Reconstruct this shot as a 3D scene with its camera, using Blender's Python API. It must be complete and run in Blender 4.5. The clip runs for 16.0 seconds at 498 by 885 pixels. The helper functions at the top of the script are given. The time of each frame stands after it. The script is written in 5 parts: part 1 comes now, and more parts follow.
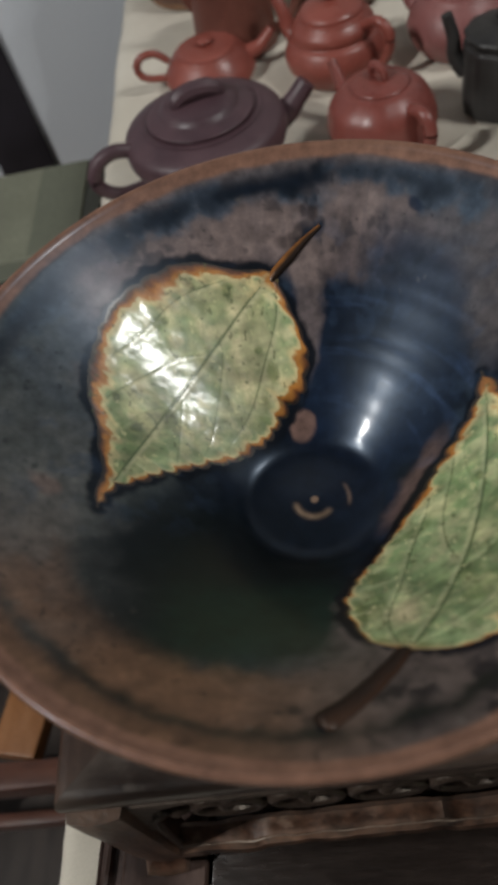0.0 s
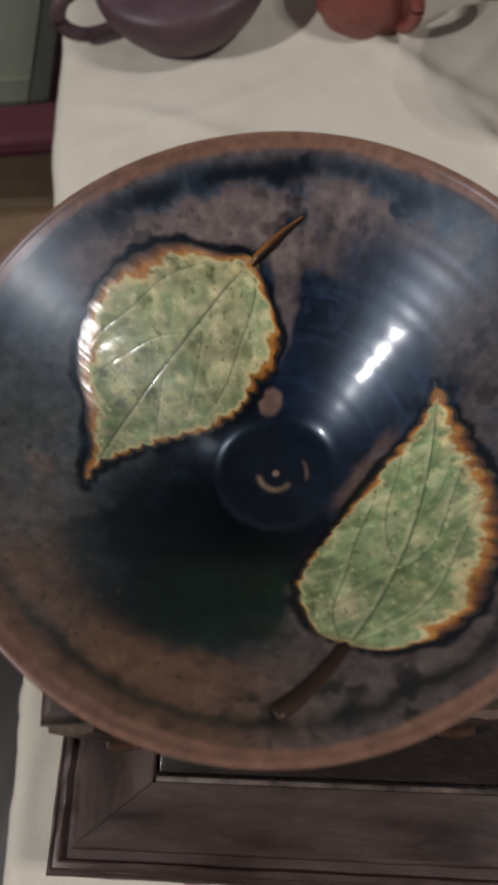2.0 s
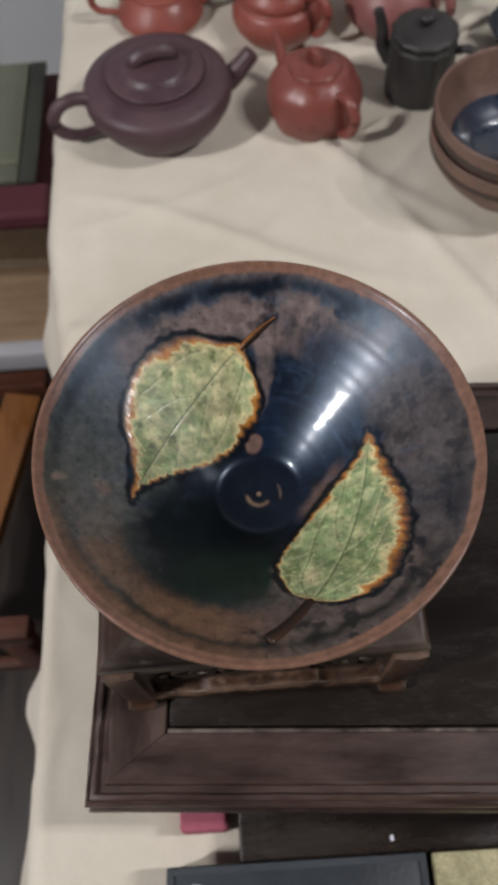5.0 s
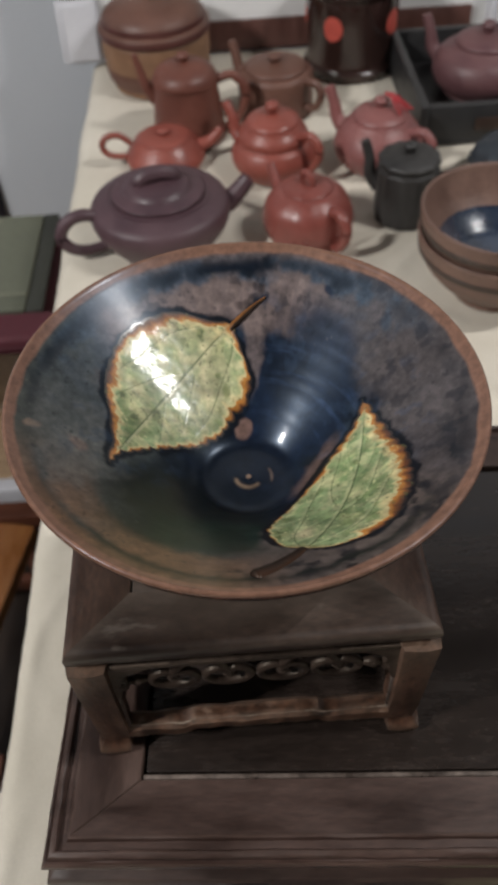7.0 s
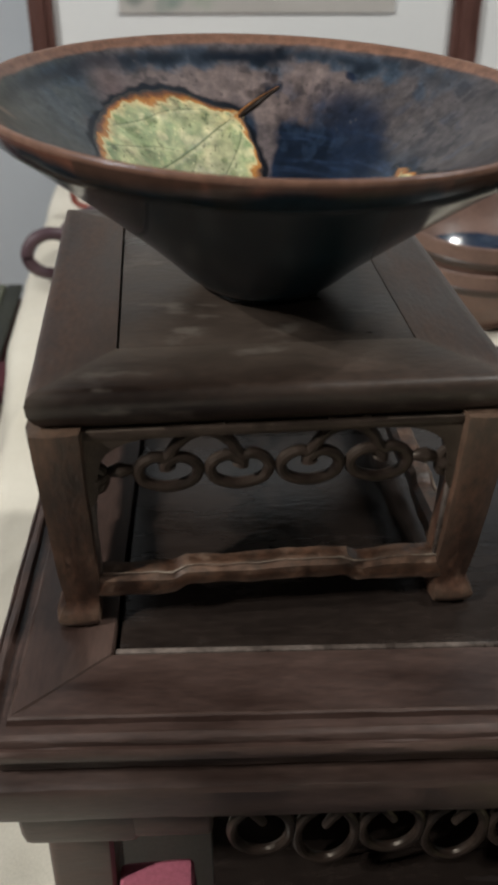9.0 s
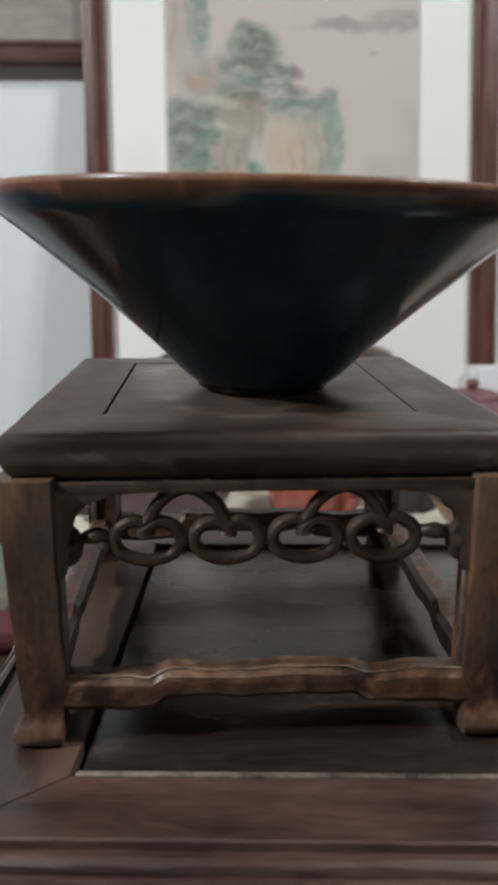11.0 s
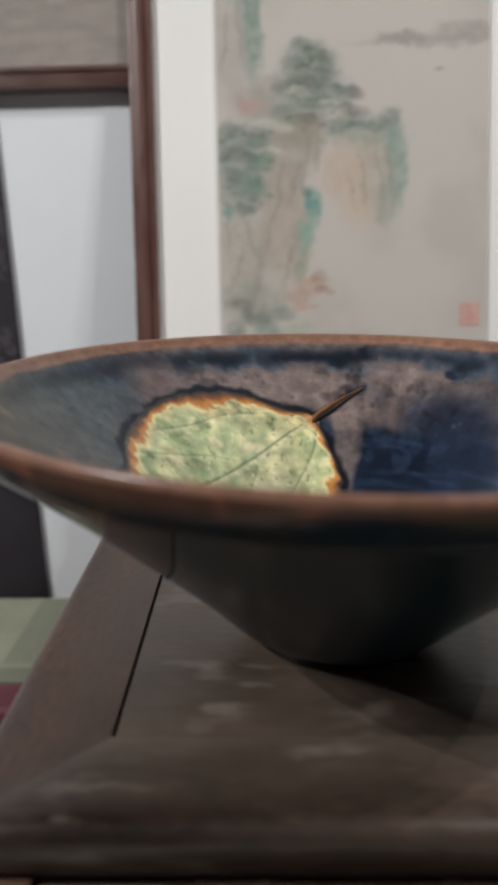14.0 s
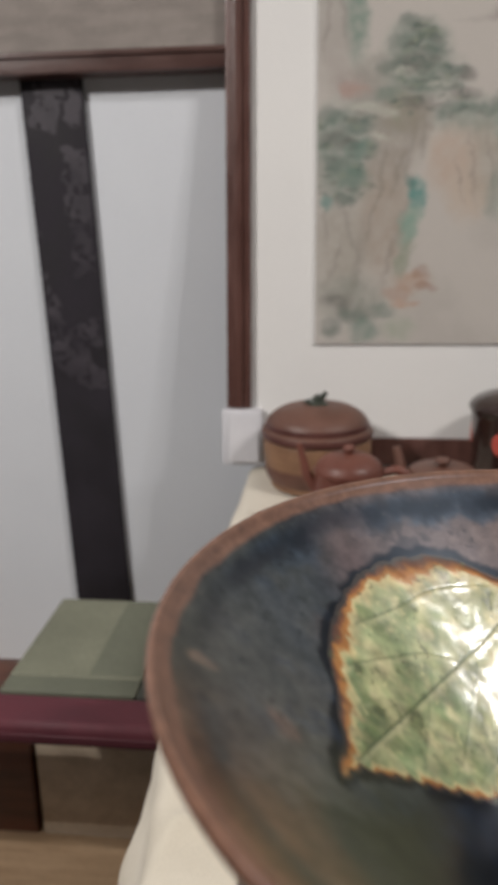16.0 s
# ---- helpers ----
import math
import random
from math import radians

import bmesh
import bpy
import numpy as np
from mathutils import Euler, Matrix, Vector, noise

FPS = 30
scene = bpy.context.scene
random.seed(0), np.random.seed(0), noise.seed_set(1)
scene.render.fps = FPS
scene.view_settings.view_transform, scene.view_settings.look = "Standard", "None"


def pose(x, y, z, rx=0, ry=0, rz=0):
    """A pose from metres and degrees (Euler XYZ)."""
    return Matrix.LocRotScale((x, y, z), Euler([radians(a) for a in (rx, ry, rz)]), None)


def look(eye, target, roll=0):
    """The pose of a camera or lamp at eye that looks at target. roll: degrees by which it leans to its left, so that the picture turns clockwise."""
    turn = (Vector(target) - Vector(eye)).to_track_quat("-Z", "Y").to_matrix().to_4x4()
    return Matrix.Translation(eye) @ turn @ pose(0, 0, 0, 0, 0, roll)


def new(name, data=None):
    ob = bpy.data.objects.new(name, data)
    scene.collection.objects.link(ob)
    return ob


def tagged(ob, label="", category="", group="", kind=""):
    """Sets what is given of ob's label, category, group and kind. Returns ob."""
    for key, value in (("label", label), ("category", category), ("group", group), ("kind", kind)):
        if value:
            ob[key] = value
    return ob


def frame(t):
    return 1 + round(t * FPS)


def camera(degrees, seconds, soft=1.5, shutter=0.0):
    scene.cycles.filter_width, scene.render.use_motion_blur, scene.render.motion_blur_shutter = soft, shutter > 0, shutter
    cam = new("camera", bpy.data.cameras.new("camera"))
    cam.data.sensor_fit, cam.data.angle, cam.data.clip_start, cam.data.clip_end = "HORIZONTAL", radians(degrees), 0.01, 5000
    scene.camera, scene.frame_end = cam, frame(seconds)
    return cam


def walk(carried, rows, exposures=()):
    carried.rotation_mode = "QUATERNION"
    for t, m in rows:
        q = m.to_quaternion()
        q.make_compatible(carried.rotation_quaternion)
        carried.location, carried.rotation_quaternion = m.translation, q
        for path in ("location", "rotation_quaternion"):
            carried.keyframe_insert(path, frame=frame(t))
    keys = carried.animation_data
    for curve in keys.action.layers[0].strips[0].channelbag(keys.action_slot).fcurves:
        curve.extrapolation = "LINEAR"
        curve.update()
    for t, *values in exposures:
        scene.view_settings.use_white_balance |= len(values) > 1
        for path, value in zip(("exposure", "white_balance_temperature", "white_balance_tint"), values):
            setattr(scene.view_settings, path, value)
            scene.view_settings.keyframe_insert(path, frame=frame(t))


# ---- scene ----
SOFT, GLAZE_ROUGH = 4.0, .36
LEFT_ROW, RIGHT_ROW, LAMP_COLOR = 8.8, 4.0, (1.0, .982, .958)
cam = camera(34.30, 16.0, SOFT)
PATH = [
    (0, (0.0165, -0.123, 1.1651), (-0.2328, 1.0934, -0.4029), -17.69),
    (0.5, (0.0181, -0.1063, 1.1694), (-0.1913, 0.9601, -0.5096), -15.50),
    (1, (0.0205, -0.101, 1.1824), (-0.1536, 0.8815, -0.5509), -13.70),
    (1.5, (0.0243, -0.0948, 1.1998), (-0.1345, 0.8125, -0.5755), -12.97),
    (2, (0.0145, -0.093, 1.215), (-0.1313, 0.7364, -0.5991), -12.09),
    (2.5, (0.0112, -0.0994, 1.2441), (-0.0967, 0.6896, -0.5906), -9.72),
    (3, (0.0092, -0.1028, 1.2745), (-0.0776, 0.655, -0.5743), -8.49),
    (3.5, (0.0041, -0.1045, 1.297), (-0.0671, 0.6644, -0.5479), -7.51),
    (4, (0.0042, -0.1089, 1.3169), (-0.0585, 0.6863, -0.5171), -7.01),
    (4.2, (0.0038, -0.1152, 1.3226), (-0.0356, 0.7079, -0.4997), -5.55),
    (6.3, (0.0074, -0.2032, 1.3069), (0.0019, 0.9546, -0.3239), -4.54),
    (6.5, (0.0092, -0.2099, 1.2888), (0.0014, 1.0053, -0.2996), -4.55),
    (7, (0.0033, -0.2203, 1.2434), (0.0077, 1.1063, -0.2533), -3.80),
    (7.5, (0.0034, -0.234, 1.2053), (0.0289, 1.1749, -0.2139), -2.50),
    (8, (-0.0113, -0.2586, 1.1646), (0.0457, 1.2101, -0.1917), -1.32),
    (8.5, (-0.0209, -0.2736, 1.1274), (0.0833, 1.264, -0.1474), -0.19),
    (8.7, (-0.0312, -0.274, 1.106), (0.1296, 1.2907, -0.1294), 0.90),
    (10.8, (-0.0121, -0.2892, 1.0021), (0.0785, 1.6355, 0.4662), -0.45),
    (11, (-0.013, -0.2904, 0.9993), (0.0549, 1.6512, 0.5243), -0.36),
    (11.5, (-0.0104, -0.29, 0.9949), (0.0228, 1.6752, 0.6238), -0.04),
    (12, (-0.0034, -0.2805, 1.0019), (0.0082, 1.6922, 0.6714), -0.79),
    (12.5, (-0.0037, -0.2594, 1.0029), (-0.0295, 1.7102, 0.6547), -2.15),
    (13, (0.0097, -0.2416, 1.0153), (-0.0448, 1.7199, 0.6283), -3.20),
    (13.5, (-0.0003, -0.2078, 1.0292), (-0.0565, 1.7423, 0.5887), -2.40),
    (14, (-0.0142, -0.1922, 1.0507), (-0.0764, 1.7493, 0.5748), -1.29),
    (14.5, (-0.0298, -0.1758, 1.0604), (-0.126, 1.7595, 0.5651), -0.71),
    (15, (-0.036, -0.1622, 1.0822), (-0.1817, 1.7623, 0.5576), -0.94),
    (15.5, (-0.046, -0.1431, 1.0973), (-0.2282, 1.7713, 0.5481), -0.60),
    (16, (-0.0558, -0.1339, 1.0967), (-0.2786, 1.7731, 0.5365), -1.07),
]
EXPOSURES = [(0, -0.36, 6420, 8), (0.5, -0.34, 6330, 11), (1, -0.47, 6400, 12), (2, -0.45, 6450, 13), (3, -0.18, 6400, 13), (4.2, -0.12, 6380, 13), (6.5, 0.03, 6480, 11), (8.7, 0.12, 6450, 7), (10.8, 0.5, 6380, 5), (13, 0.46, 6450, 8), (14.5, 0.30, 6580, 10), (16, 0.14, 6750, 12)]
cam.data.dof.use_dof, cam.data.dof.focus_distance, cam.data.dof.aperture_fstop = True, .31, 22.0
walk(cam, [(t, look(eye, target, roll)) for t, eye, target, roll in PATH], EXPOSURES)

# ---------------------------------------------------------------- light
for k in range(4):
    for nm, p, aim, power in (("spot_row_left", (-1.72 - .09 * k, -.60 - .07 * k, 2.52), (0, .2, .9), LEFT_ROW),
                              ("spot_row_right", (1.18 + .12 * k, -.16 + .02 * k, 2.52), (0, .3, .9), RIGHT_ROW)):
        lamp = bpy.data.lights.new(nm, "AREA")
        lamp.shape, lamp.size, lamp.energy, lamp.color = "DISK", .022, power * (1.5, .6, .6, 1.3)[k], LAMP_COLOR
        lamp.spread = radians(150)
        new(nm, lamp).matrix_world = look(p, aim)

world = bpy.data.worlds.new("world")
world.use_nodes = True
world.node_tree.nodes["Background"].inputs[0].default_value = (.8, .85, .95, 1)
world.node_tree.nodes["Background"].inputs[1].default_value = .05
scene.world = world


# ---------------------------------------------------------------- materials
def srgb(r, g, b):
    return tuple(((c / 255 + .055) / 1.055) ** 2.4 if c > 10 else c / 3294 for c in (r, g, b))


def surface(name, dark, light, scale=12, fine=140, rough=.5, bump=.15, metal=0, coat=0, stretch=(1, 1, 1),
            grain=.25, spots=None, attribute=None, height=.001, rough_vary=.12, sheen=0, gloss=None, wear=None, clear=.06):
    """A node material: two tones mixed by a broad noise, a fine grain over them, uneven gloss and relief."""
    m = bpy.data.materials.new(name)
    m.use_nodes = True
    nt = m.node_tree
    N, L = nt.nodes, nt.links
    b = N["Principled BSDF"]
    tc, mp = N.new("ShaderNodeTexCoord"), N.new("ShaderNodeMapping")
    mp.inputs["Scale"].default_value = stretch
    L.new(tc.outputs["Object"], mp.inputs["Vector"])
    info = N.new("ShaderNodeObjectInfo")
    shift = N.new("ShaderNodeVectorMath")
    shift.operation = "ADD"
    L.new(mp.outputs[0], shift.inputs[0])
    L.new(info.outputs["Random"], shift.inputs[1])
    n1, n2 = N.new("ShaderNodeTexNoise"), N.new("ShaderNodeTexNoise")
    for n, s, d in ((n1, scale, 5), (n2, fine, 4)):
        n.inputs["Scale"].default_value, n.inputs["Detail"].default_value = s, d
        n.inputs["Roughness"].default_value = .6
        L.new(shift.outputs[0], n.inputs["Vector"])
    ramp = N.new("ShaderNodeValToRGB")
    ramp.color_ramp.elements[0].position, ramp.color_ramp.elements[1].position = .34, .66
    ramp.color_ramp.elements[0].color, ramp.color_ramp.elements[1].color = (*dark, 1), (*light, 1)
    L.new(n1.outputs["Fac"], ramp.inputs[0])
    col = ramp.outputs[0]
    if attribute:
        a = N.new("ShaderNodeAttribute")
        a.attribute_name = attribute
        col = a.outputs["Color"]
    g = N.new("ShaderNodeMapRange")
    g.inputs[1].default_value, g.inputs[2].default_value = .3, .7
    g.inputs[3].default_value, g.inputs[4].default_value = 1 - grain, 1 + grain
    L.new(n2.outputs["Fac"], g.inputs[0])
    mul = N.new("ShaderNodeVectorMath")
    mul.operation = "SCALE"
    L.new(col, mul.inputs[0])
    L.new(g.outputs[0], mul.inputs["Scale"])
    col = mul.outputs[0]
    if spots:
        tone, size, amount = spots
        n3 = N.new("ShaderNodeTexNoise")
        n3.inputs["Scale"].default_value, n3.inputs["Detail"].default_value = size, 6
        L.new(shift.outputs[0], n3.inputs["Vector"])
        r3 = N.new("ShaderNodeValToRGB")
        r3.color_ramp.elements[0].position, r3.color_ramp.elements[1].position = amount, amount + .12
        L.new(n3.outputs["Fac"], r3.inputs[0])
        mx = N.new("ShaderNodeMix")
        mx.data_type = "RGBA"
        L.new(r3.outputs[0], mx.inputs[0])
        L.new(col, mx.inputs[6])
        mx.inputs[7].default_value = (*tone, 1)
        col = mx.outputs[2]
    if wear:
        geo, edge_ = N.new("ShaderNodeNewGeometry"), N.new("ShaderNodeMapRange")
        edge_.inputs[1].default_value, edge_.inputs[2].default_value = .53, .68
        L.new(geo.outputs["Pointiness"], edge_.inputs[0])
        rub = N.new("ShaderNodeMath")
        rub.operation = "MULTIPLY"
        L.new(edge_.outputs[0], rub.inputs[0])
        L.new(n1.outputs["Fac"], rub.inputs[1])
        mw = N.new("ShaderNodeMix")
        mw.data_type = "RGBA"
        L.new(rub.outputs[0], mw.inputs[0])
        L.new(col, mw.inputs[6])
        mw.inputs[7].default_value = (*wear, 1)
        col = mw.outputs[2]
    L.new(col, b.inputs["Base Color"])
    rr = N.new("ShaderNodeMapRange")
    rr.inputs[1].default_value, rr.inputs[2].default_value = .3, .7
    rr.inputs[3].default_value, rr.inputs[4].default_value = max(rough - rough_vary, .02), min(rough + rough_vary, 1)
    L.new(n1.outputs["Fac"], rr.inputs[0])
    L.new(rr.outputs[0], b.inputs["Roughness"])
    b.inputs["Metallic"].default_value = metal
    b.inputs["Coat Weight"].default_value, b.inputs["Coat Roughness"].default_value = coat, clear
    b.inputs["Sheen Weight"].default_value = sheen
    if attribute:
        thick = N.new("ShaderNodeMath")
        thick.operation = "MULTIPLY"
        thick.inputs[1].default_value = coat
        L.new(a.outputs["Alpha"], thick.inputs[0])
        L.new(thick.outputs[0], b.inputs["Coat Weight"])
        dull = N.new("ShaderNodeMapRange")
        dull.inputs[3].default_value, dull.inputs[4].default_value = clear * 2.6, clear
        L.new(a.outputs["Alpha"], dull.inputs[0])
        L.new(dull.outputs[0], b.inputs["Coat Roughness"])
    if bump:
        bp = N.new("ShaderNodeBump")
        bp.inputs["Strength"].default_value, bp.inputs["Distance"].default_value = bump, height
        L.new(n2.outputs["Fac"], bp.inputs["Height"])
        L.new(bp.outputs[0], b.inputs["Normal"])
    if gloss:
        b.inputs["Specular IOR Level"].default_value, b.inputs["Specular Tint"].default_value = gloss[0], (*gloss[1], 1)
    return m


M = dict(
    stand=surface("stand_wood", (.0090, .0050, .0038), (.036, .0218, .0158), 20, 210, .36, .16, stretch=(1, 2.2, 2.2), grain=.35, spots=((.100, .082, .068), 52, .60), wear=(.26, .21, .17)),
    stand_side=surface("stand_side_wood", (.017, .0076, .0048), (.060, .0290, .0180), 20, 210, .42, .14, stretch=(2.6, 1, 2.6), grain=.35, spots=((.075, .052, .040), 45, .66), wear=(.15, .11, .085)),
    wear_glint=surface("rubbed_wood_glint", (.10, .070, .052), (.30, .235, .180), 120, 400, .5, .3, grain=.3),
    # bead: rubbed stand edges, and light caught by the low table's groove lip
    bead=surface("worn_and_lit_edge_wood", (.04, .030, .025), (.155, .122, .104), 70, 260, .36, .3, grain=.4),
    stand_leg=surface("worn_stand_wood", (.020, .0090, .0056), (.082, .0380, .0220), 40, 190, .45, .35, stretch=(2.2, 2.2, 1), grain=.5, spots=((.15, .094, .064), 60, .64), wear=(.27, .19, .135)),
    stretcher=surface("worn_rail_wood", (.022, .0105, .0066), (.105, .050, .028), 90, 190, .42, .4, stretch=(1, 1.4, 1.4), grain=.5, spots=((.19, .12, .082), 120, .62), wear=(.46, .37, .29)),
    carving=surface("carved_dark_wood", (.008, .0048, .0038), (.026, .0160, .0120), 90, 300, .40, .35, grain=.35, spots=((.07, .050, .038), 110, .68), wear=(.15, .115, .09), gloss=(.30, (1, .86, .72))),
    chest=surface("table_wood", (.023, .0126, .0099), (.062, .0350, .0276), 14, 150, .42, .12, stretch=(1, 4, 4), grain=.22, spots=((.066, .040, .033), 34, .66), wear=(.19, .13, .10)),
    chest_side=surface("table_end_wood", (.023, .0126, .0099), (.062, .0350, .0276), 14, 150, .42, .12, stretch=(4, 1, 4), grain=.22, spots=((.066, .040, .033), 34, .66), wear=(.19, .13, .10)),
    panel=surface("lacquered_panel", (.012, .0086, .0072), (.024, .0165, .0132), 10, 160, .24, .15, stretch=(1, 4, 4), grain=.22, spots=((.03, .024, .022), 26, .66)),
    cloth=surface("cream_cloth", (.56, .51, .42), (.66, .61, .52), 6, 900, .9, .35, grain=.07, height=.0006, sheen=.2),
    purple=surface("purple_clay", (.058, .030, .038), (.085, .045, .054), 30, 500, .5, .3, grain=.15, height=.0004),
    mauve=surface("mauve_clay", (.11, .05, .055), (.15, .07, .072), 30, 500, .5, .3, grain=.15, height=.0004),
    red=surface("red_clay", (.170, .046, .037), (.225, .062, .050), 30, 500, .35, .25, grain=.12, height=.0004),
    orange=surface("orange_red_clay", (.215, .056, .042), (.275, .073, .054), 30, 500, .38, .25, grain=.12, height=.0004),
    jug=surface("brown_red_clay", (.12, .042, .030), (.17, .058, .04), 26, 500, .5, .3, grain=.15, height=.0004),
    rosy=surface("rose_clay", (.195, .073, .070), (.25, .095, .088), 26, 500, .42, .3, grain=.14, height=.0004),
    black=surface("black_clay", (.016, .015, .015), (.032, .03, .029), 26, 500, .5, .3, grain=.2, height=.0004),
    brown=surface("brown_clay", (.11, .05, .036), (.15, .07, .05), 26, 500, .5, .3, grain=.15, height=.0004),
    tan=surface("tan_clay", (.20, .105, .06), (.27, .15, .085), 22, 450, .55, .35, grain=.18, height=.0005, spots=((.12, .05, .035), 30, .66)),
    maroon=surface("dark_red_brown_clay", (.075, .026, .022), (.105, .036, .030), 30, 500, .45, .3, grain=.15, height=.0004),
    jar=surface("dark_jar_glaze", (.018, .009, .008), (.034, .016, .013), 20, 300, .2, .1, coat=.5, grain=.15),
    knob=surface("dark_green_knob", (.02, .025, .02), (.05, .06, .045), 60, 300, .35, .2),
    seal=surface("faded_seal", (.42, .22, .20), (.52, .34, .31), 60, 300, .8, .1, grain=.1),
    vermilion=surface("vermilion_mark", (.42, .065, .048), (.52, .09, .065), 60, 300, .5, .2, grain=.1),
    tassel=surface("red_thread", (.30, .025, .03), (.40, .035, .042), 200, 700, .8, .3),
    clay_bowl=surface("unglazed_rim_clay", (.125, .072, .056), (.18, .105, .080), 30, 300, .5, .25, grain=.15),
    clay_band=surface("dark_bowl_band", (.03, .018, .014), (.05, .03, .022), 30, 300, .4, .2),
    navy=surface("navy_glaze", (.012, .02, .04), (.03, .045, .075), 30, 300, .25, .15, coat=1, grain=.2),
    wall=surface("white_wall_paper", (.66, .655, .65), (.72, .715, .705), 1.2, 260, .85, .08, grain=.02),
    # invented grey, dark enough to weaken the fill from surfaces out of view
    room=surface("unseen_room_grey", (.34, .335, .33), (.40, .395, .39), 1.2, 260, .85, .08, grain=.02),
    panel_white=surface("pale_blue_panel", (.60, .63, .68), (.66, .69, .735), 1.0, 200, .6, .05, grain=.02),
    fabric=surface("grey_brown_fabric", (.20, .175, .16), (.27, .24, .22), 18, 420, .9, .35, stretch=(1, 1, 3), grain=.2),
    frame=surface("mahogany_frame", (.075, .032, .026), (.115, .05, .04), 12, 200, .4, .25, stretch=(5, 5, 1), grain=.2),
    rail=surface("mahogany_rail", (.055, .026, .022), (.085, .040, .033), 12, 200, .4, .25, stretch=(1, 5, 5), grain=.2),
    band=surface("dark_silk_band", (.008, .006, .010), (.022, .018, .026), 9, 400, .8, .3, grain=.25),
    plinth=surface("white_card", (.58, .58, .62), (.64, .64, .67), 5, 200, .8, .1, grain=.03),
    green=surface("green_brocade", (.15, .155, .112), (.20, .205, .15), 8, 420, .75, .5, grain=.22),
    teal=surface("teal_brocade", (.105, .112, .082), (.142, .150, .110), 8, 420, .75, .5, grain=.22),
    border=surface("dark_green_border", (.028, .03, .025), (.045, .047, .038), 8, 420, .7, .4, grain=.2),
    burgundy=surface("burgundy_cloth", (.060, .010, .018), (.095, .018, .028), 8, 420, .7, .4, grain=.2),
    beige=surface("beige_brocade", (.44, .36, .27), (.58, .49, .38), 30, 300, .75, .35, grain=.15),
    tanwood=surface("pale_wood", (.30, .20, .12), (.42, .29, .18), 10, 200, .5, .25, stretch=(1, 8, 8), grain=.2),
    redwood=surface("red_brown_wood", (.07, .025, .015), (.14, .05, .028), 10, 200, .4, .25, stretch=(1, 6, 6), grain=.25),
    orangewood=surface("orange_varnish_wood", (.22, .085, .026), (.31, .13, .042), 12, 200, .35, .25, stretch=(6, 1, 6), grain=.2),
    floor=surface("floor_boards", (.020, .013, .010), (.040, .026, .019), 8, 160, .45, .2, stretch=(6, 1, 1), grain=.25),
    blackbox=surface("black_case_wood", (.012, .012, .013), (.024, .023, .024), 12, 260, .45, .2, grain=.2, wear=(.07, .07, .07)),
    slate=surface("slate_blue_card", (.020, .026, .034), (.032, .040, .050), 10, 300, .5, .2, grain=.15),
    pink=surface("rose_cloth", (.30, .075, .11), (.38, .10, .14), 20, 500, .8, .3, grain=.15),
    gold=surface("gold_brocade", (.30, .27, .15), (.48, .44, .27), 60, 500, .6, .4, grain=.25),
    sticker=surface("pale_sticker", (.58, .60, .68), (.64, .66, .74), 20, 300, .6, .05, grain=.04),
    glaze=surface("leaf_bowl_glaze", (0, 0, 0), (0, 0, 0), 26, 240, GLAZE_ROUGH, .05, coat=.55, grain=.26, attribute="tone", height=.0004, rough_vary=.08, gloss=(.28, (.60, .77, 1.0)), clear=.09),
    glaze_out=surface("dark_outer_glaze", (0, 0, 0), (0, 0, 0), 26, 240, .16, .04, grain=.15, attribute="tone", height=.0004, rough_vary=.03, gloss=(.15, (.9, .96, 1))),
    flower=surface("woven_flower_silk", (.030, .026, .034), (.052, .045, .056), 30, 400, .5, .3, grain=.25),
    stalk=surface("burnt_stalk", (0, 0, 0), (0, 0, 0), 60, 300, .6, .1, coat=.12, grain=.2, attribute="tone", height=.0005, gloss=(.25, (1, .9, .8)), clear=.2),
    leaf=surface("fired_leaf", (0, 0, 0), (0, 0, 0), 60, 300, .45, .06, coat=.6, grain=.12, attribute="tone", height=.0005, rough_vary=.08, clear=.17),
    painting=surface("painted_silk", (0, 0, 0), (0, 0, 0), 8, 600, .85, .1, grain=.05, attribute="tone", height=.0003),
)


# ---------------------------------------------------------------- building blocks
def thing(name, at, label, category, group="", turn=0):
    ob = new(name)
    ob.empty_display_size = .02
    ob.matrix_basis = pose(*at, 0, 0, turn)
    return tagged(ob, label, category, group)


def part(name, bm, material, parent=None, label="", smooth=35):
    """Links a bmesh as one mesh object, under a thing or under a part."""
    me = bpy.data.meshes.new(name)
    bm.normal_update()
    bm.to_mesh(me)
    bm.free()
    me.materials.append(M[material])
    if smooth:
        me.polygons.foreach_set("use_smooth", [True] * len(me.polygons))
        me.set_sharp_from_angle(angle=radians(smooth))
    ob = new(name, me)
    ob.parent = parent
    return tagged(ob, label)


def box(x0, x1, y0, y1, z0, z1, bevel=.002, seg=2, bm=None):
    bm = bm or bmesh.new()
    got = bmesh.ops.create_cube(bm, size=1)["verts"]
    for v in got:
        v.co = ((x0 + x1) / 2 + v.co.x * (x1 - x0), (y0 + y1) / 2 + v.co.y * (y1 - y0), (z0 + z1) / 2 + v.co.z * (z1 - z0))
    if bevel:
        edges = list({e for v in got for e in v.link_edges})
        bmesh.ops.bevel(bm, geom=edges, offset=bevel, segments=seg, affect="EDGES", profile=.6)
    return bm


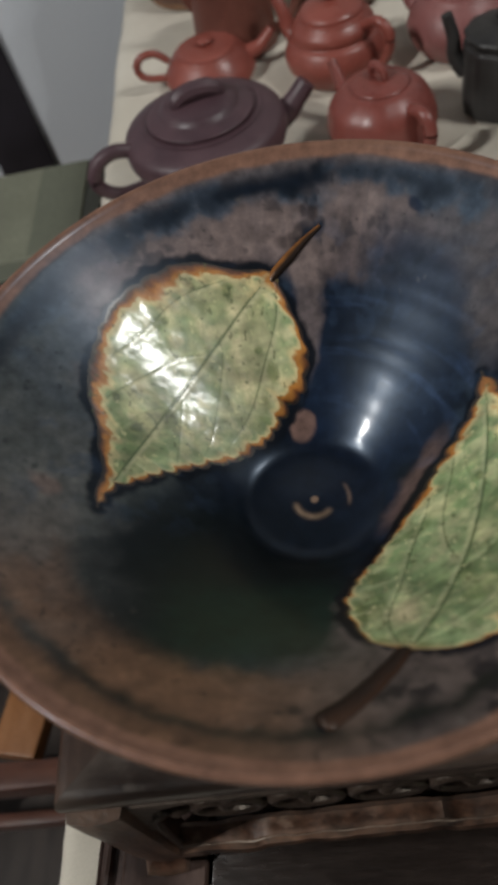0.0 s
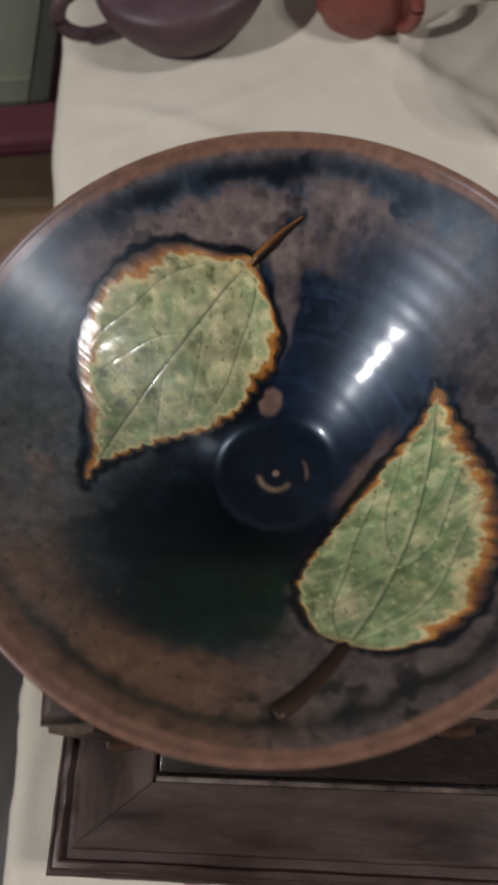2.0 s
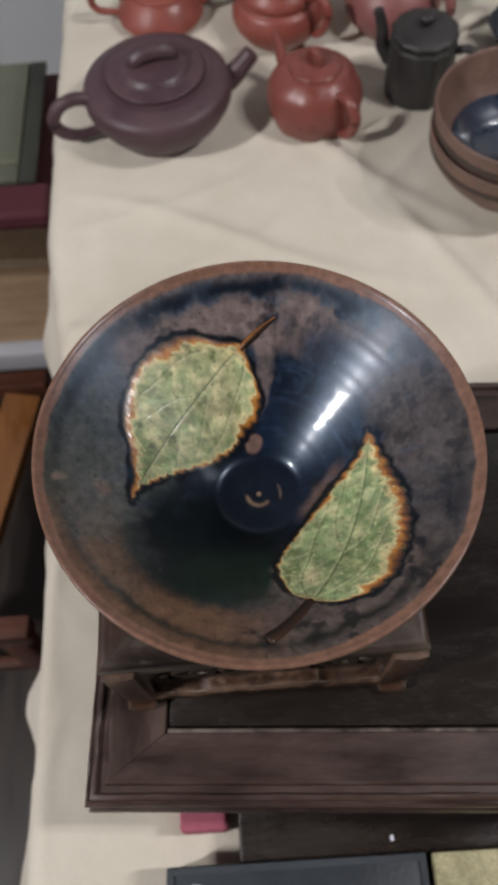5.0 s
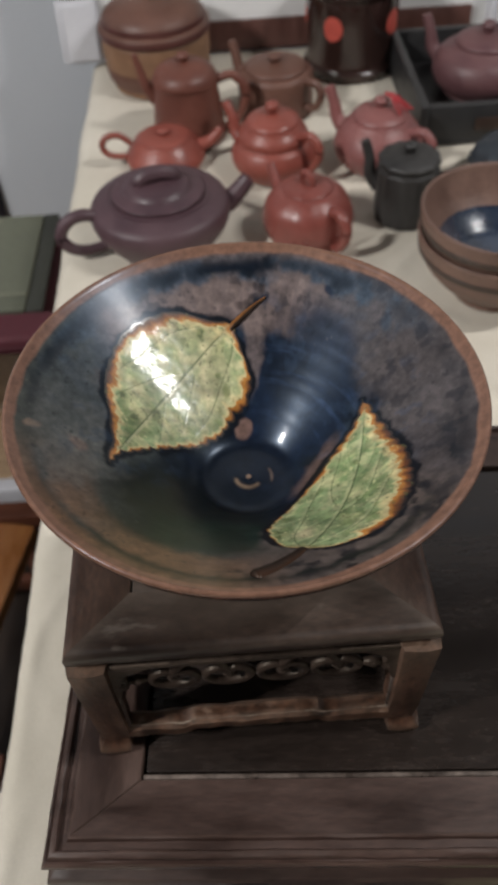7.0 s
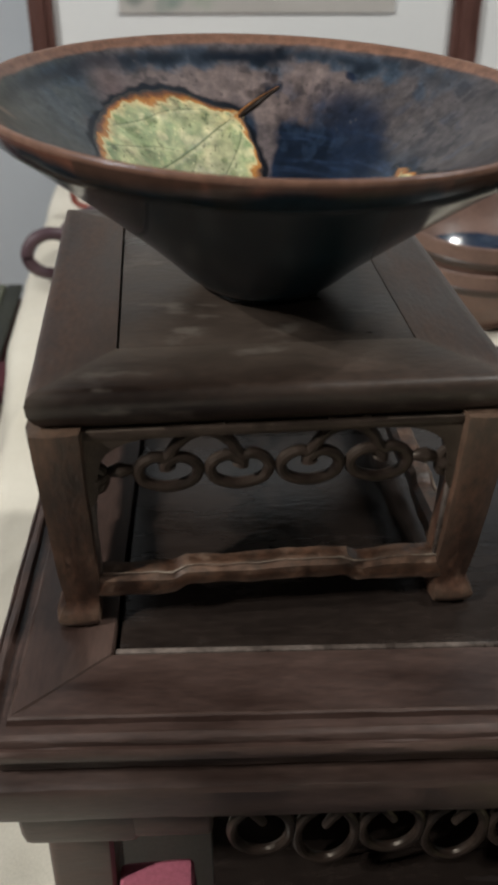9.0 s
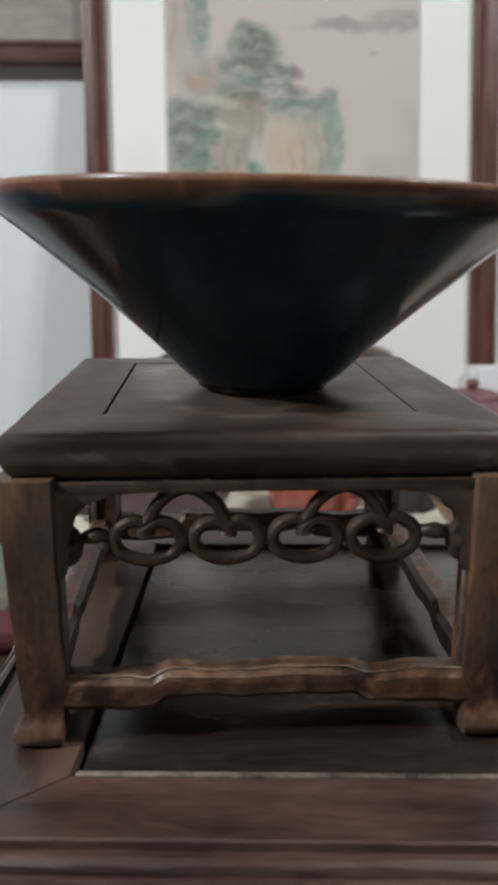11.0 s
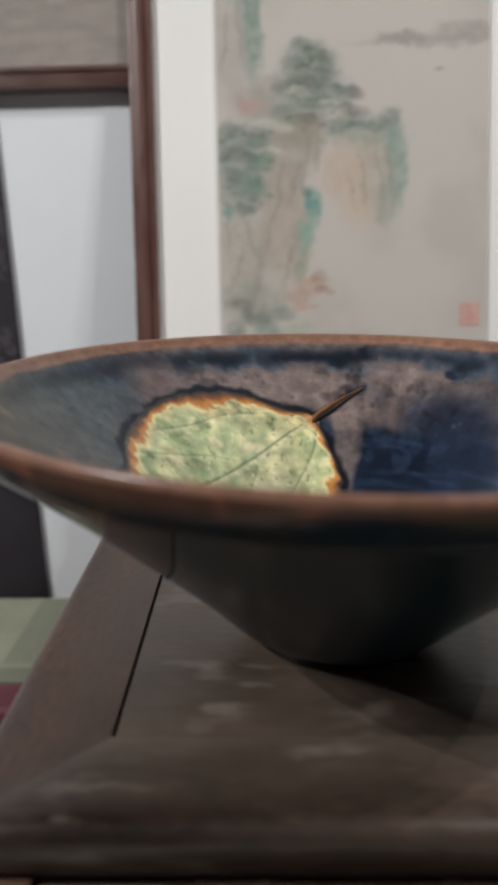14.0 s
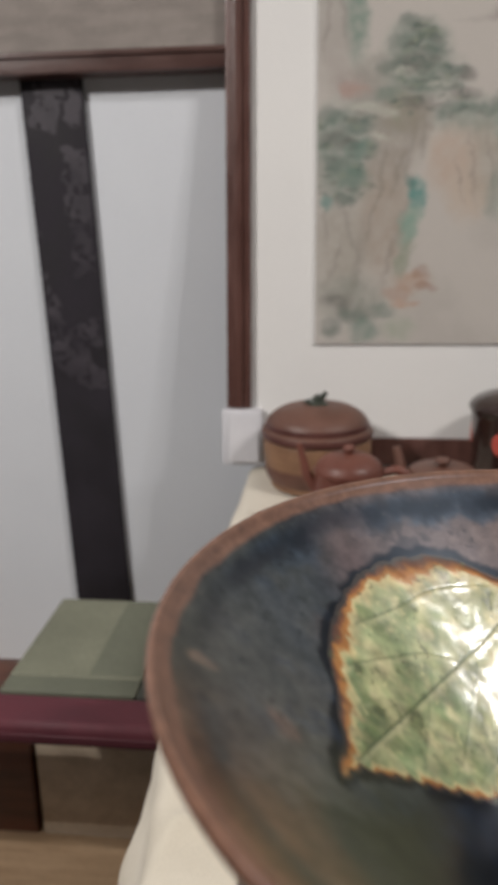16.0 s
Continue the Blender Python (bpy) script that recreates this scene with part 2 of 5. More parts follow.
def lathe(profile, seg=64, lobes=0, depth=0.0):
    """Turns a profile of (radius, height) about the upright axis; ends at radius 0 are closed."""
    bm = bmesh.new()
    rings = []
    for r, z in profile:
        if r < 1e-6:
            rings.append([bm.verts.new((0, 0, z))])
        else:
            ring = []
            for k in range(seg):
                a = 2 * math.pi * k / seg
                q = r * (1 - depth * (1 - abs(math.cos(lobes * a / 2)))) if lobes else r
                ring.append(bm.verts.new((q * math.cos(a), q * math.sin(a), z)))
            rings.append(ring)
    for a, b in zip(rings, rings[1:]):
        for k in range(seg):
            j = (k + 1) % seg
            quad = [a[k % len(a)], a[j % len(a)], b[j % len(b)], b[k % len(b)]]
            quad = list(dict.fromkeys(quad))
            if len(quad) > 2:
                bm.faces.new(quad)
    bmesh.ops.recalc_face_normals(bm, faces=bm.faces)
    return bm


def curve_points(points, n=24, closed=False):
    """A smooth line through the points (Catmull-Rom)."""
    P = [Vector(p) for p in points]
    out, last = [], len(P) if closed else len(P) - 1
    for i in range(last):
        if closed:
            a, b, c, d = (P[(i + k) % len(P)] for k in (-1, 0, 1, 2))
        else:
            a, b, c, d = P[max(i - 1, 0)], P[i], P[i + 1], P[min(i + 2, len(P) - 1)]
        for k in range(n):
            t = k / n
            out.append(.5 * (2 * b + (c - a) * t + (2 * a - 5 * b + 4 * c - d) * t ** 2 + (3 * b - a - 3 * c + d) * t ** 3))
    if not closed:
        out.append(P[-1])
    return out


def tube(points, radii, seg=12, n=8, closed=False, flat=1.0, up=(0, 0, 1), bm=None):
    """Sweeps a round or flattened section along a smooth line; radii: one number, or one per given point."""
    bm = bm or bmesh.new()
    line = curve_points(points, n, closed)
    count = len(line)
    if isinstance(radii, (int, float)):
        radii = [radii] * len(points)
    rings = []
    for i, p in enumerate(line):
        u = i / n
        k = min(int(u), len(radii) - 1)
        r = radii[k] + (radii[(k + 1) % len(radii) if closed else min(k + 1, len(radii) - 1)] - radii[k]) * (u - k)
        q0 = line[(i - 1) % count] if closed else line[max(i - 1, 0)]
        q1 = line[(i + 1) % count] if closed else line[min(i + 1, count - 1)]
        d = (q1 - q0).normalized()
        side = d.cross(Vector(up))
        side = side.normalized() if side.length > 1e-4 else Vector((1, 0, 0))
        top = side.cross(d).normalized()
        rings.append([bm.verts.new(p + r * (math.cos(2 * math.pi * j / seg) * side * flat + math.sin(2 * math.pi * j / seg) * top)) for j in range(seg)])
    pairs = list(zip(rings, rings[1:])) + ([(rings[-1], rings[0])] if closed else [])
    for a, b in pairs:
        for j in range(seg):
            bm.faces.new((a[j], a[(j + 1) % seg], b[(j + 1) % seg], b[j]))
    if not closed:
        bm.faces.new(rings[0][::-1])
        bm.faces.new(rings[-1])
    bmesh.ops.recalc_face_normals(bm, faces=bm.faces)
    return bm


def moved(bm, m):
    bmesh.ops.transform(bm, matrix=m, verts=bm.verts)
    return bm


def value_noise(x, y, scale, seed=0, octaves=4):
    """Smooth noise of arrays, about 0 to 1."""
    rng = np.random.RandomState(seed)
    table = rng.rand(256, 256)
    out, total, amp = 0, 0, 1.0
    for _ in range(octaves):
        u, v = np.asarray(x) * scale + 57.3, np.asarray(y) * scale + 31.7
        i, j = np.floor(u).astype(int), np.floor(v).astype(int)
        fu, fv = u - i, v - j
        fu, fv = fu * fu * (3 - 2 * fu), fv * fv * (3 - 2 * fv)
        a, b = table[i % 256, j % 256], table[(i + 1) % 256, j % 256]
        c, d = table[i % 256, (j + 1) % 256], table[(i + 1) % 256, (j + 1) % 256]
        out = out + amp * (a + (b - a) * fu + (c - a) * fv + (a - b - c + d) * fu * fv)
        total, amp, scale = total + amp, amp * .5, scale * 2.03
    return out / total


def ease(a, b, x):
    t = np.clip((np.asarray(x) - a) / (b - a), 0, 1)
    return t * t * (3 - 2 * t)


def blend(col, tone, mask):
    return col + (np.array(tone) - col) * np.asarray(mask)[..., None]


def toned(me, colours, gloss=1.0):
    """Stores a colour for each vertex, read by the materials as 'tone', and how thick the clear glaze lies on it."""
    a = me.color_attributes.new("tone", "FLOAT_COLOR", "POINT")
    flat = np.ones((len(me.vertices), 4), np.float32)
    flat[:, :3] = np.clip(colours, 0, 1)
    flat[:, 3] = gloss
    a.data.foreach_set("color", flat.ravel())


def grid_mesh(name, P, material, parent=None, label="", smooth=180):
    """A sheet from an array of places (rows, columns, 3)."""
    h, w = P.shape[:2]
    idx = np.arange(h * w).reshape(h, w)
    faces = np.stack([idx[:-1, :-1], idx[:-1, 1:], idx[1:, 1:], idx[1:, :-1]], -1).reshape(-1, 4)
    me = bpy.data.meshes.new(name)
    me.from_pydata(P.reshape(-1, 3).tolist(), [], faces.tolist())
    me.polygons.foreach_set("use_smooth", [True] * len(me.polygons))
    me.materials.append(M[material])
    ob = new(name, me)
    ob.parent = parent
    return tagged(ob, label)


# ---------------------------------------------------------------- setting
TABLE, BACK = .71, 1.067
ROOM = (-2.6, 2.2, -2.6, 1.182)


def slab(name, b, material, label, bevel=0.0):
    return tagged(part(name, box(*b, bevel), material, None, "", 0), label, name.split("_")[0], "", "structure")


slab("floor", (ROOM[0], ROOM[1], ROOM[2], ROOM[3], -.05, 0), "floor", "dark brown wooden floor boards")
# ceiling and south, west, east walls are unseen, grey to limit bounce light
slab("ceiling", (ROOM[0], ROOM[1], ROOM[2], ROOM[3], 2.6, 2.7), "room", "unseen grey ceiling that limits bounce light")
slab("wall_north", (ROOM[0], ROOM[1], ROOM[3], ROOM[3] + .1, 0, 2.6), "panel_white", "pale bluish white plain wall behind the boxes")
slab("wall_south", (ROOM[0], ROOM[1], ROOM[2] - .1, ROOM[2], 0, 2.6), "room", "unseen grey wall behind the camera, limits bounce light")
slab("wall_west", (ROOM[0] - .1, ROOM[0], ROOM[2], ROOM[3], 0, 2.6), "room", "unseen grey side wall that limits bounce light")
slab("wall_east", (ROOM[1], ROOM[1] + .1, ROOM[2], ROOM[3], 0, 2.6), "room", "unseen grey side wall that limits bounce light")

# the framed screen that stands on the table's far end and leans back, with the hanging picture on it
LEANING = pose(0, BACK, TABLE, -8, 0, 0)


def leaning(name, bm, material, label, category):
    ob = part(name, bm, material)
    ob.matrix_basis = LEANING
    return tagged(ob, label, category, "", "structure")


leaning("wall_panel", box(-.1925, .4135, 0, .02, .002, 1.5, 0), "wall", "white papered panel between two wooden posts", "panel")
leaning("wall_panel_east", box(.4575, 1.5, 0, .02, .002, 1.5, 0), "wall", "white papered panel beyond the wooden post", "panel")
leaning("wall_panel_upper", box(-1.2, -.2295, .006, .022, .6235, 1.5, 0), "fabric", "grey-brown woven fabric panel above the rail", "panel")
for x0, x1 in ((-.229, -.193), (.414, .457)):
    bm = box(x0, x1, -.012, .026, .088, 1.5, .0025)
    box(x0 + .011, x1 - .011, -.016, -.010, .088, 1.5, .0015, 2, bm)
    leaning("trim_post", bm, "frame", "upright mahogany-coloured post with a raised moulding", "post")
    q = thing("post_wrap", (0, 0, 0), "white card wrapped round the foot of the wooden post", "card", "post wraps")
    q.matrix_basis = LEANING @ pose((x0 + x1) / 2, 0, 0)
    part("card", box(-.024, .036, -.026, .028, .002, .087, .003), "plinth", q)
    part("flap", moved(box(-.016, .030, -.034, -.030, .004, .080, .001, 1), pose(0, 0, 0, -4, 0, 5)), "plinth", q)
bm = box(-1.2, -.2292, -.006, .024, .589, .621, .002)
box(-1.2, -.2292, -.010, -.004, .611, .619, .0015, 2, bm)
leaning("trim_rail", bm, "rail", "mahogany-coloured cross rail below the fabric panel", "rail")
leaning("trim_sill", box(-.155, .389, -.010, -.001, .002, .044, .003), "frame", "dark wooden ledge at the foot of the panel", "ledge")

# the dark silk band that hangs on the pale wall
h = thing("hanging_band", (-.4745, ROOM[3] - .006, .12), "long dark patterned silk band hanging on the pale wall", "hanging")
SLANT = 1.55
part("band", moved(box(-.050, .050, -.003, .003, 0, 1.30, .001), pose(0, 0, 0, 0, -SLANT, 0)), "band", h)
U, V = np.meshgrid(np.linspace(-.046, .046, 60), np.linspace(.68, 1.28, 380))
flower = (value_noise(U, V, 26, 5, 3) > .54) & (value_noise(U, V, 120, 7, 2) > .36)
idx = np.arange(U.size).reshape(U.shape)
keep = flower[:-1, :-1]
quads = np.stack([idx[:-1, :-1], idx[:-1, 1:], idx[1:, 1:], idx[1:, :-1]], -1)[keep]
me = bpy.data.meshes.new("woven_pattern")
me.from_pydata(np.stack([U - V * math.tan(radians(SLANT)), np.full_like(U, -.0036), V], -1).reshape(-1, 3).tolist(), [], quads.tolist())
me.materials.append(M["flower"])
pattern = new("woven_pattern", me)
pattern.parent = h
tagged(pattern, "slightly lighter woven flower pattern")

# ---------------------------------------------------------------- hanging painting
PU0, PU1, PV0, PV1 = -.095, .322, .187, 1.00
w, hgt = 300, 560
X, Z = np.meshgrid(np.linspace(PU0, PU1, w), np.linspace(PV0, PV1, hgt))
col = np.zeros((hgt, w, 3)) + srgb(196, 190, 184)
warp_x = X + .014 * (value_noise(X, Z, 30, 1) - .5) + .010 * (value_noise(X, Z, 110, 2) - .5)
warp_z = Z + .014 * (value_noise(X, Z, 30, 3) - .5) + .010 * (value_noise(X, Z, 110, 4) - .5)
wash = value_noise(X, Z, 9, 6)
col = blend(col, srgb(182, 176, 170), ease(.45, .7, wash) * .6)


def stroke(x, z, rx, rz, tone, strength=.8, soft=.45, lean=0.0):
    """One brush mark of the painting: a warped ellipse, thinner where the brush ran dry. Hundredths of the sheet's width from its lower left corner."""
    global col
    x, z, rx, rz = PU0 + x * .00417, PV0 + z * .00417, rx * .00417, rz * .00417
    dx, dz = warp_x - x - lean * (warp_z - z), warp_z - z
    d = np.sqrt((dx / rx) ** 2 + (dz / rz) ** 2)
    tex = .55 + .9 * (value_noise(X, Z, 85, int(abs(x * 911 + z * 373) * 10) % 97) - .2)
    col = blend(col, tone, (1 - ease(1 - soft, 1 + soft * .5, d)) * strength * np.clip(tex, 0, 1))


GREY_GREEN, DEEP, MOSS = srgb(120, 136, 126), srgb(92, 110, 102), srgb(142, 150, 130)
CLIFF, OCHRE, TEAL, INK = srgb(168, 156, 146), srgb(188, 152, 128), srgb(80, 142, 136), srgb(104, 102, 98)
# broad washes: cliffs, rocks and tree masses
WARM, ROCK = srgb(172, 160, 148), srgb(158, 150, 140)
for x, z, rx, rz, tone, k in ((6, 120, 10, 32, srgb(172, 168, 162), .75), (13.5, 118, 4, 24, srgb(120, 144, 132), .85), (12, 136, 9, 14, srgb(126, 146, 136), .8), (6, 102, 6, 16, srgb(178, 170, 164), .6),
                              (34, 104, 12, 11, srgb(136, 148, 138), .85), (31, 95, 11, 9, srgb(142, 150, 140), .8), (41, 95, 12, 7, srgb(138, 148, 138), .75), (26, 84, 12, 9, srgb(146, 152, 142), .8),
                              (14, 89, 9, 6, srgb(164, 154, 148), .85), (13, 88, 6, 2.6, srgb(184, 150, 138), .6), (20, 94, 7, 6, srgb(160, 158, 150), .8), (9, 71, 11, 13, srgb(126, 142, 132), .9), (10, 57, 11, 8, srgb(132, 144, 134), .85),
                              (20, 81, 10, 8, srgb(158, 158, 150), .8), (26, 66, 9, 20, ROCK, .85), (24, 42, 10, 22, WARM, .9), (9, 34, 11, 16, srgb(170, 164, 154), .9), (12, 16, 13, 9, srgb(148, 150, 140), .85),
                              (54, 78, 15, 7, srgb(140, 152, 142), .85), (66, 66, 4.5, 19, srgb(128, 152, 142), .85), (58, 62, 8, 16, srgb(172, 164, 152), .85), (47, 63, 9, 13, srgb(192, 174, 160), .9),
                              (52, 50, 8, 9, srgb(194, 176, 160), .7), (62, 52, 4, 10, srgb(150, 158, 148), .7), (30, 80, 7, 7, srgb(152, 146, 132), .8), (36, 76, 5, 10, srgb(150, 142, 130), .7),
                              (76, 109, 28, 1.8, srgb(172, 164, 160), .8), (69, 110.5, 11, 2.6, srgb(152, 146, 142), .75), (92, 112, 13, 4.5, srgb(156, 148, 144), .75), (86, 108, 12, 2, srgb(166, 158, 154), .7),
                              (82, 99, 2.6, .6, INK, .6), (60, 150, 40, 12, srgb(170, 160, 156), .5)):
    stroke(x, z - 4 if z > 82 and 20 < x < 50 else z, rx, rz, tone, k, .5)
# dark seams between the rocks
for x, z, rx, rz, lean in ((15, 28, 1.8, 15, .15), (26, 30, 1.4, 13, .2), (12, 40, 1.2, 9, -.4), (3, 44, 1.0, 10, .0), (31, 45, 1.2, 12, .25), (29, 62, 1.2, 12, .3), (23, 60, 1.2, 12, .15), (20, 44, 1, 12, .2), (7, 30, 1, 10, .3),
                           (54, 60, .7, 13, -.1), (60, 60, .8, 14, -.08), (64, 60, .7, 14, -.05), (50, 56, .6, 9, -.2), (4, 112, .8, 14, .1), (9, 116, .9, 16, -.1), (37, 72, .9, 9, .1), (33, 68, 1, 10, .2)):
    stroke(x, z, rx, rz, srgb(124, 120, 112), .36, .8, lean)
# foliage: layered pads of needles, then clusters of small dabs
for x, z, rx, rz, tone in ((33, 113, 7, 2.0, DEEP), (38, 109, 8, 2.4, GREY_GREEN), (29, 106, 7, 2.6, DEEP), (41, 104, 6, 2.0, DEEP), (34, 100, 9, 2.4, INK), (47, 97, 7, 1.8, DEEP), (52, 95, 4, 2.0, INK),
                           (26, 98, 7, 2.6, DEEP), (39, 93, 9, 2.0, DEEP), (51, 89, 7, 1.8, INK), (46, 85, 7, 2.0, DEEP), (24, 90, 6, 2.4, GREY_GREEN), (35, 87, 7, 2.4, INK), (57, 84, 7, 2.0, DEEP), (64, 83, 5, 2.6, DEEP),
                           (5, 79, 6, 2.6, DEEP), (14, 75, 7, 2.4, DEEP), (6, 71, 6, 2.8, INK), (16, 67, 6, 2.8, srgb(88, 124, 112)), (5, 63, 6, 2.8, DEEP), (13, 58, 7, 3.0, srgb(90, 122, 110)), (3, 50, 3, 2.4, TEAL), (10, 51, 6, 2.0, DEEP),
                           (8, 15, 7, 2.8, INK), (14, 10, 8, 3.2, DEEP), (24, 12, 6, 2.4, GREY_GREEN), (18, 4.5, 6, 3.8, srgb(84, 126, 112)), (30, 5.5, 7, 3.6, srgb(158, 170, 150)), (6, 5, 5, 3, DEEP)):
    stroke(x, z - 4 if z > 82 and 20 < x < 60 else z, rx * .9, rz * 1.25, tone, .62, .6)
for x, z, rx, rz in ((17, 81.5, 6, 2.6), (24, 80, 4, 1.8), (30, 93, 6, 1.6), (22, 71, 4, 1.6), (42, 89, 5, 1.4)):
    stroke(x, z, rx, rz, srgb(194, 192, 182), .75, .6)
for k in range(150):
    a, b, e = random.random(), random.random(), random.random()
    if k % 3:
        x, z = 35 + (22 * (1 - b) + 5) * (a - .5) * 1.2 + 6 * (1 - b), 78 + 31 * b
    else:
        x, z = 20 * a, 50 + 30 * b
    x_, z_, rx, rz = PU0 + x * .00417, PV0 + z * .00417, (.9 + 1.6 * e) * .00417, (.5 + .6 * b) * .00417
    d = np.sqrt(((warp_x - x_) / rx) ** 2 + ((warp_z - z_) / rz) ** 2)
    col = blend(col, (DEEP, INK, srgb(74, 92, 86), MOSS)[k % 4], (1 - ease(.4, 1.4, d)) * .38)
# turquoise robe of rock, russet ground
stroke(35.5, 52, 3.6, 6.5, srgb(92, 146, 140), .9, .5)
stroke(33, 56, 2.4, 3, srgb(78, 124, 118), .7)
stroke(32.5, 41, 3.2, 8, srgb(132, 164, 150), .85, .5, .2)
stroke(31, 30, 3, 7, srgb(140, 150, 130), .8, .5, .3)
stroke(34, 22, 7, 4, srgb(184, 158, 140), .8)
stroke(38, 25, 3, 3, srgb(158, 124, 106), .6)
stroke(29, 18, 6, 3, srgb(174, 144, 126), .7)
stroke(39, 20, 4, 1.4, srgb(160, 126, 110), .6)
stroke(32, 14.5, 6, 1.6, OCHRE, .6)
scroll = thing("hanging_scroll", (0, 0, 0), "landscape painting with pines and cliffs on aged silk", "painting")
scroll.matrix_basis = LEANING @ pose((PU0 + PU1) / 2, 0, PV0)
front = grid_mesh("painting", np.stack([X - (PU0 + PU1) / 2, np.full_like(X, -.0045), Z - PV0], -1), "painting", scroll)
toned(front.data, col.reshape(-1, 3) * .80)
part("mount", box((PU0 - PU1) / 2 - .001, (PU1 - PU0) / 2 + .001, -.004, 0, -.001, PV1 - PV0, 0), "wall", scroll, "white paper mount", 0)
part("seal", box(.166, .197, -.0052, -.0044, .024, .060, .0003, 1), "seal", scroll, "faded red seal mark")

# ---------------------------------------------------------------- display table and its cloth
TX0, TX1, TY0, TY1 = -.185, .62, -.62, BACK - .004
table = thing("display_table", (0, 0, 0), "wooden display table hidden under a cream cloth", "table")
part("tabletop", box(TX0 + .030, TX1, TY0, TY1, TABLE - .035, TABLE - .006, .003), "redwood", table)
part("apron", box(TX0 + .04, TX1 - .04, TY0 + .04, TY1 - .04, TABLE - .10, TABLE - .036, .003), "redwood", table)
for x in (TX0 + .05, TX1 - .05):
    for y in (TY0 + .05, TY1 - .05):
        part("leg", box(x - .025, x + .025, y - .025, y + .025, 0, TABLE - .101, .004), "redwood", table)

# the cloth: flat on the table, rounded over the edge, hanging down the open side in soft folds
nx, ny = 190, 420
flat_len, drop = TX1 - TX0 + .012, .17
S, Y = np.meshgrid(np.linspace(-drop, flat_len, nx), np.linspace(TY0, TY1, ny))
edge = .006 * (value_noise(Y, Y * 0, 9, 11) - .5) + .004 * (value_noise(Y, Y * 0, 34, 12) - .5)
bend = .007
X = np.where(S > 0, TX0 - .006 + S, TX0 - .006 - bend * (1 - np.exp(S / bend)))
Zc = np.where(S > 0, TABLE - bend * np.exp(-np.maximum(S, 0) / bend), TABLE - bend + S)
fold = np.sin(Y * 46 + 5 * value_noise(Y, S, 5, 13)) * .55 + np.sin(Y * 81 + 3) * .25
hang = ease(-.01, -.13, S)
X = X + (edge + .020 * (1 - ease(.25, .47, Y)) - .002) * ease(.05, -.01, S) - hang * (.026 + .008 * fold + .010 * (value_noise(Y, Y * 0, 13, 44) - .5)) - .010 * ease(-.06, -.15, S) * value_noise(Y, Y * 0, 22, 45) * (1 - ease(.35, .60, Y))
wrinkle = .0060 * (value_noise(S * 1.3, Y, 9, 14) - .5) + .0030 * (value_noise(S, Y * .8, 26, 15) - .5)
creases = [(random.uniform(-.16, .30), random.uniform(-.2, .62), math.cos(a_), math.sin(a_), random.uniform(.001, .0026)) for a_ in [random.uniform(-1.2, 1.2) for _ in range(22)]]
for x0, y0, dx, dy, size in (*creases, (.10, .52, .75, -.66, .0060), (-.12, .30, .98, .2, .0040), (.0, .40, .93, -.36, .0045), (-.15, -.05, .9, .4, .002), (.2, .36, .6, -.8, .005)):
    along = (S + TX0 - x0) * dx + (Y - y0) * dy
    across = -(S + TX0 - x0) * dy + (Y - y0) * dx + .012 * np.sin(along * 14)
    wrinkle = wrinkle + size * np.exp(-(across / .009) ** 2) * np.exp(-(along / .16) ** 2)
Zc = Zc + np.where(S > 0, wrinkle * ease(0, .03, S), 0) - .0020
cloth = grid_mesh("tablecloth", np.stack([X, Y, Zc], -1), "cloth")
tagged(cloth, "creased cream cotton cloth spread over the display table", "tablecloth")
mod = cloth.modifiers.new("thickness", "SOLIDIFY")
mod.thickness, mod.offset = .0012, -1


# ---------------------------------------------------------------- low table that carries the stand
LX0, LX1, LY0, LY1, LZ = -.098, .43, -.1110, .143, .848


def mitred(profile, x0, x1, y0, y1, n=1, uneven=0.0):
    """A moulding run round a rectangle; profile: (distance outward, height); n pieces a side, slightly uneven."""
    bm = bmesh.new()
    loops = []
    for i, (d, z) in enumerate(profile):
        corner = [(x0 - d, y0 - d), (x1 + d, y0 - d), (x1 + d, y1 + d), (x0 - d, y1 + d)]
        loop = []
        for k in range(4):
            (ax, ay), (bx_, by_) = corner[k], corner[(k + 1) % 4]
            for q in range(n):
                x, y = ax + (bx_ - ax) * q / n, ay + (by_ - ay) * q / n
                jig = Vector((0, 0, 0)) if q == 0 or not uneven else noise.noise_vector(Vector((x * 70, y * 70, i * 3.1))) * uneven
                loop.append(bm.verts.new((x + jig.x * (k % 2), y + jig.y * (1 - k % 2), z + jig.z * .7)))
        loops.append(loop)
    for a, b in zip(loops, loops[1:] + loops[:1]):
        for k in range(4 * n):
            bm.faces.new((a[k], a[(k + 1) % (4 * n)], b[(k + 1) % (4 * n)], b[k]))
    bmesh.ops.recalc_face_normals(bm, faces=bm.faces)
    return bm


def scroll_ring(cx, cz, rx, rz, thick, y=0, open_at=90, curl=1):
    """A carved C-scroll: an almost closed ring whose ends curl in."""
    pts = []
    for k in range(17):
        a = radians(open_at + curl * (26 + k * 19.2))
        pts.append((cx + rx * math.cos(a), y, cz + rz * math.sin(a)))
    a = radians(open_at - curl * 14)
    pts.append((cx + rx * .62 * math.cos(a), y, cz + rz * .62 * math.sin(a)))
    a = radians(open_at + curl * 8)
    pts.append((cx + rx * .36 * math.cos(a), y, cz + rz * .30 * math.sin(a)))
    return tube(pts, [thick] * 17 + [thick * .95, thick * .75], 10, 3, up=(0, 1, 0))


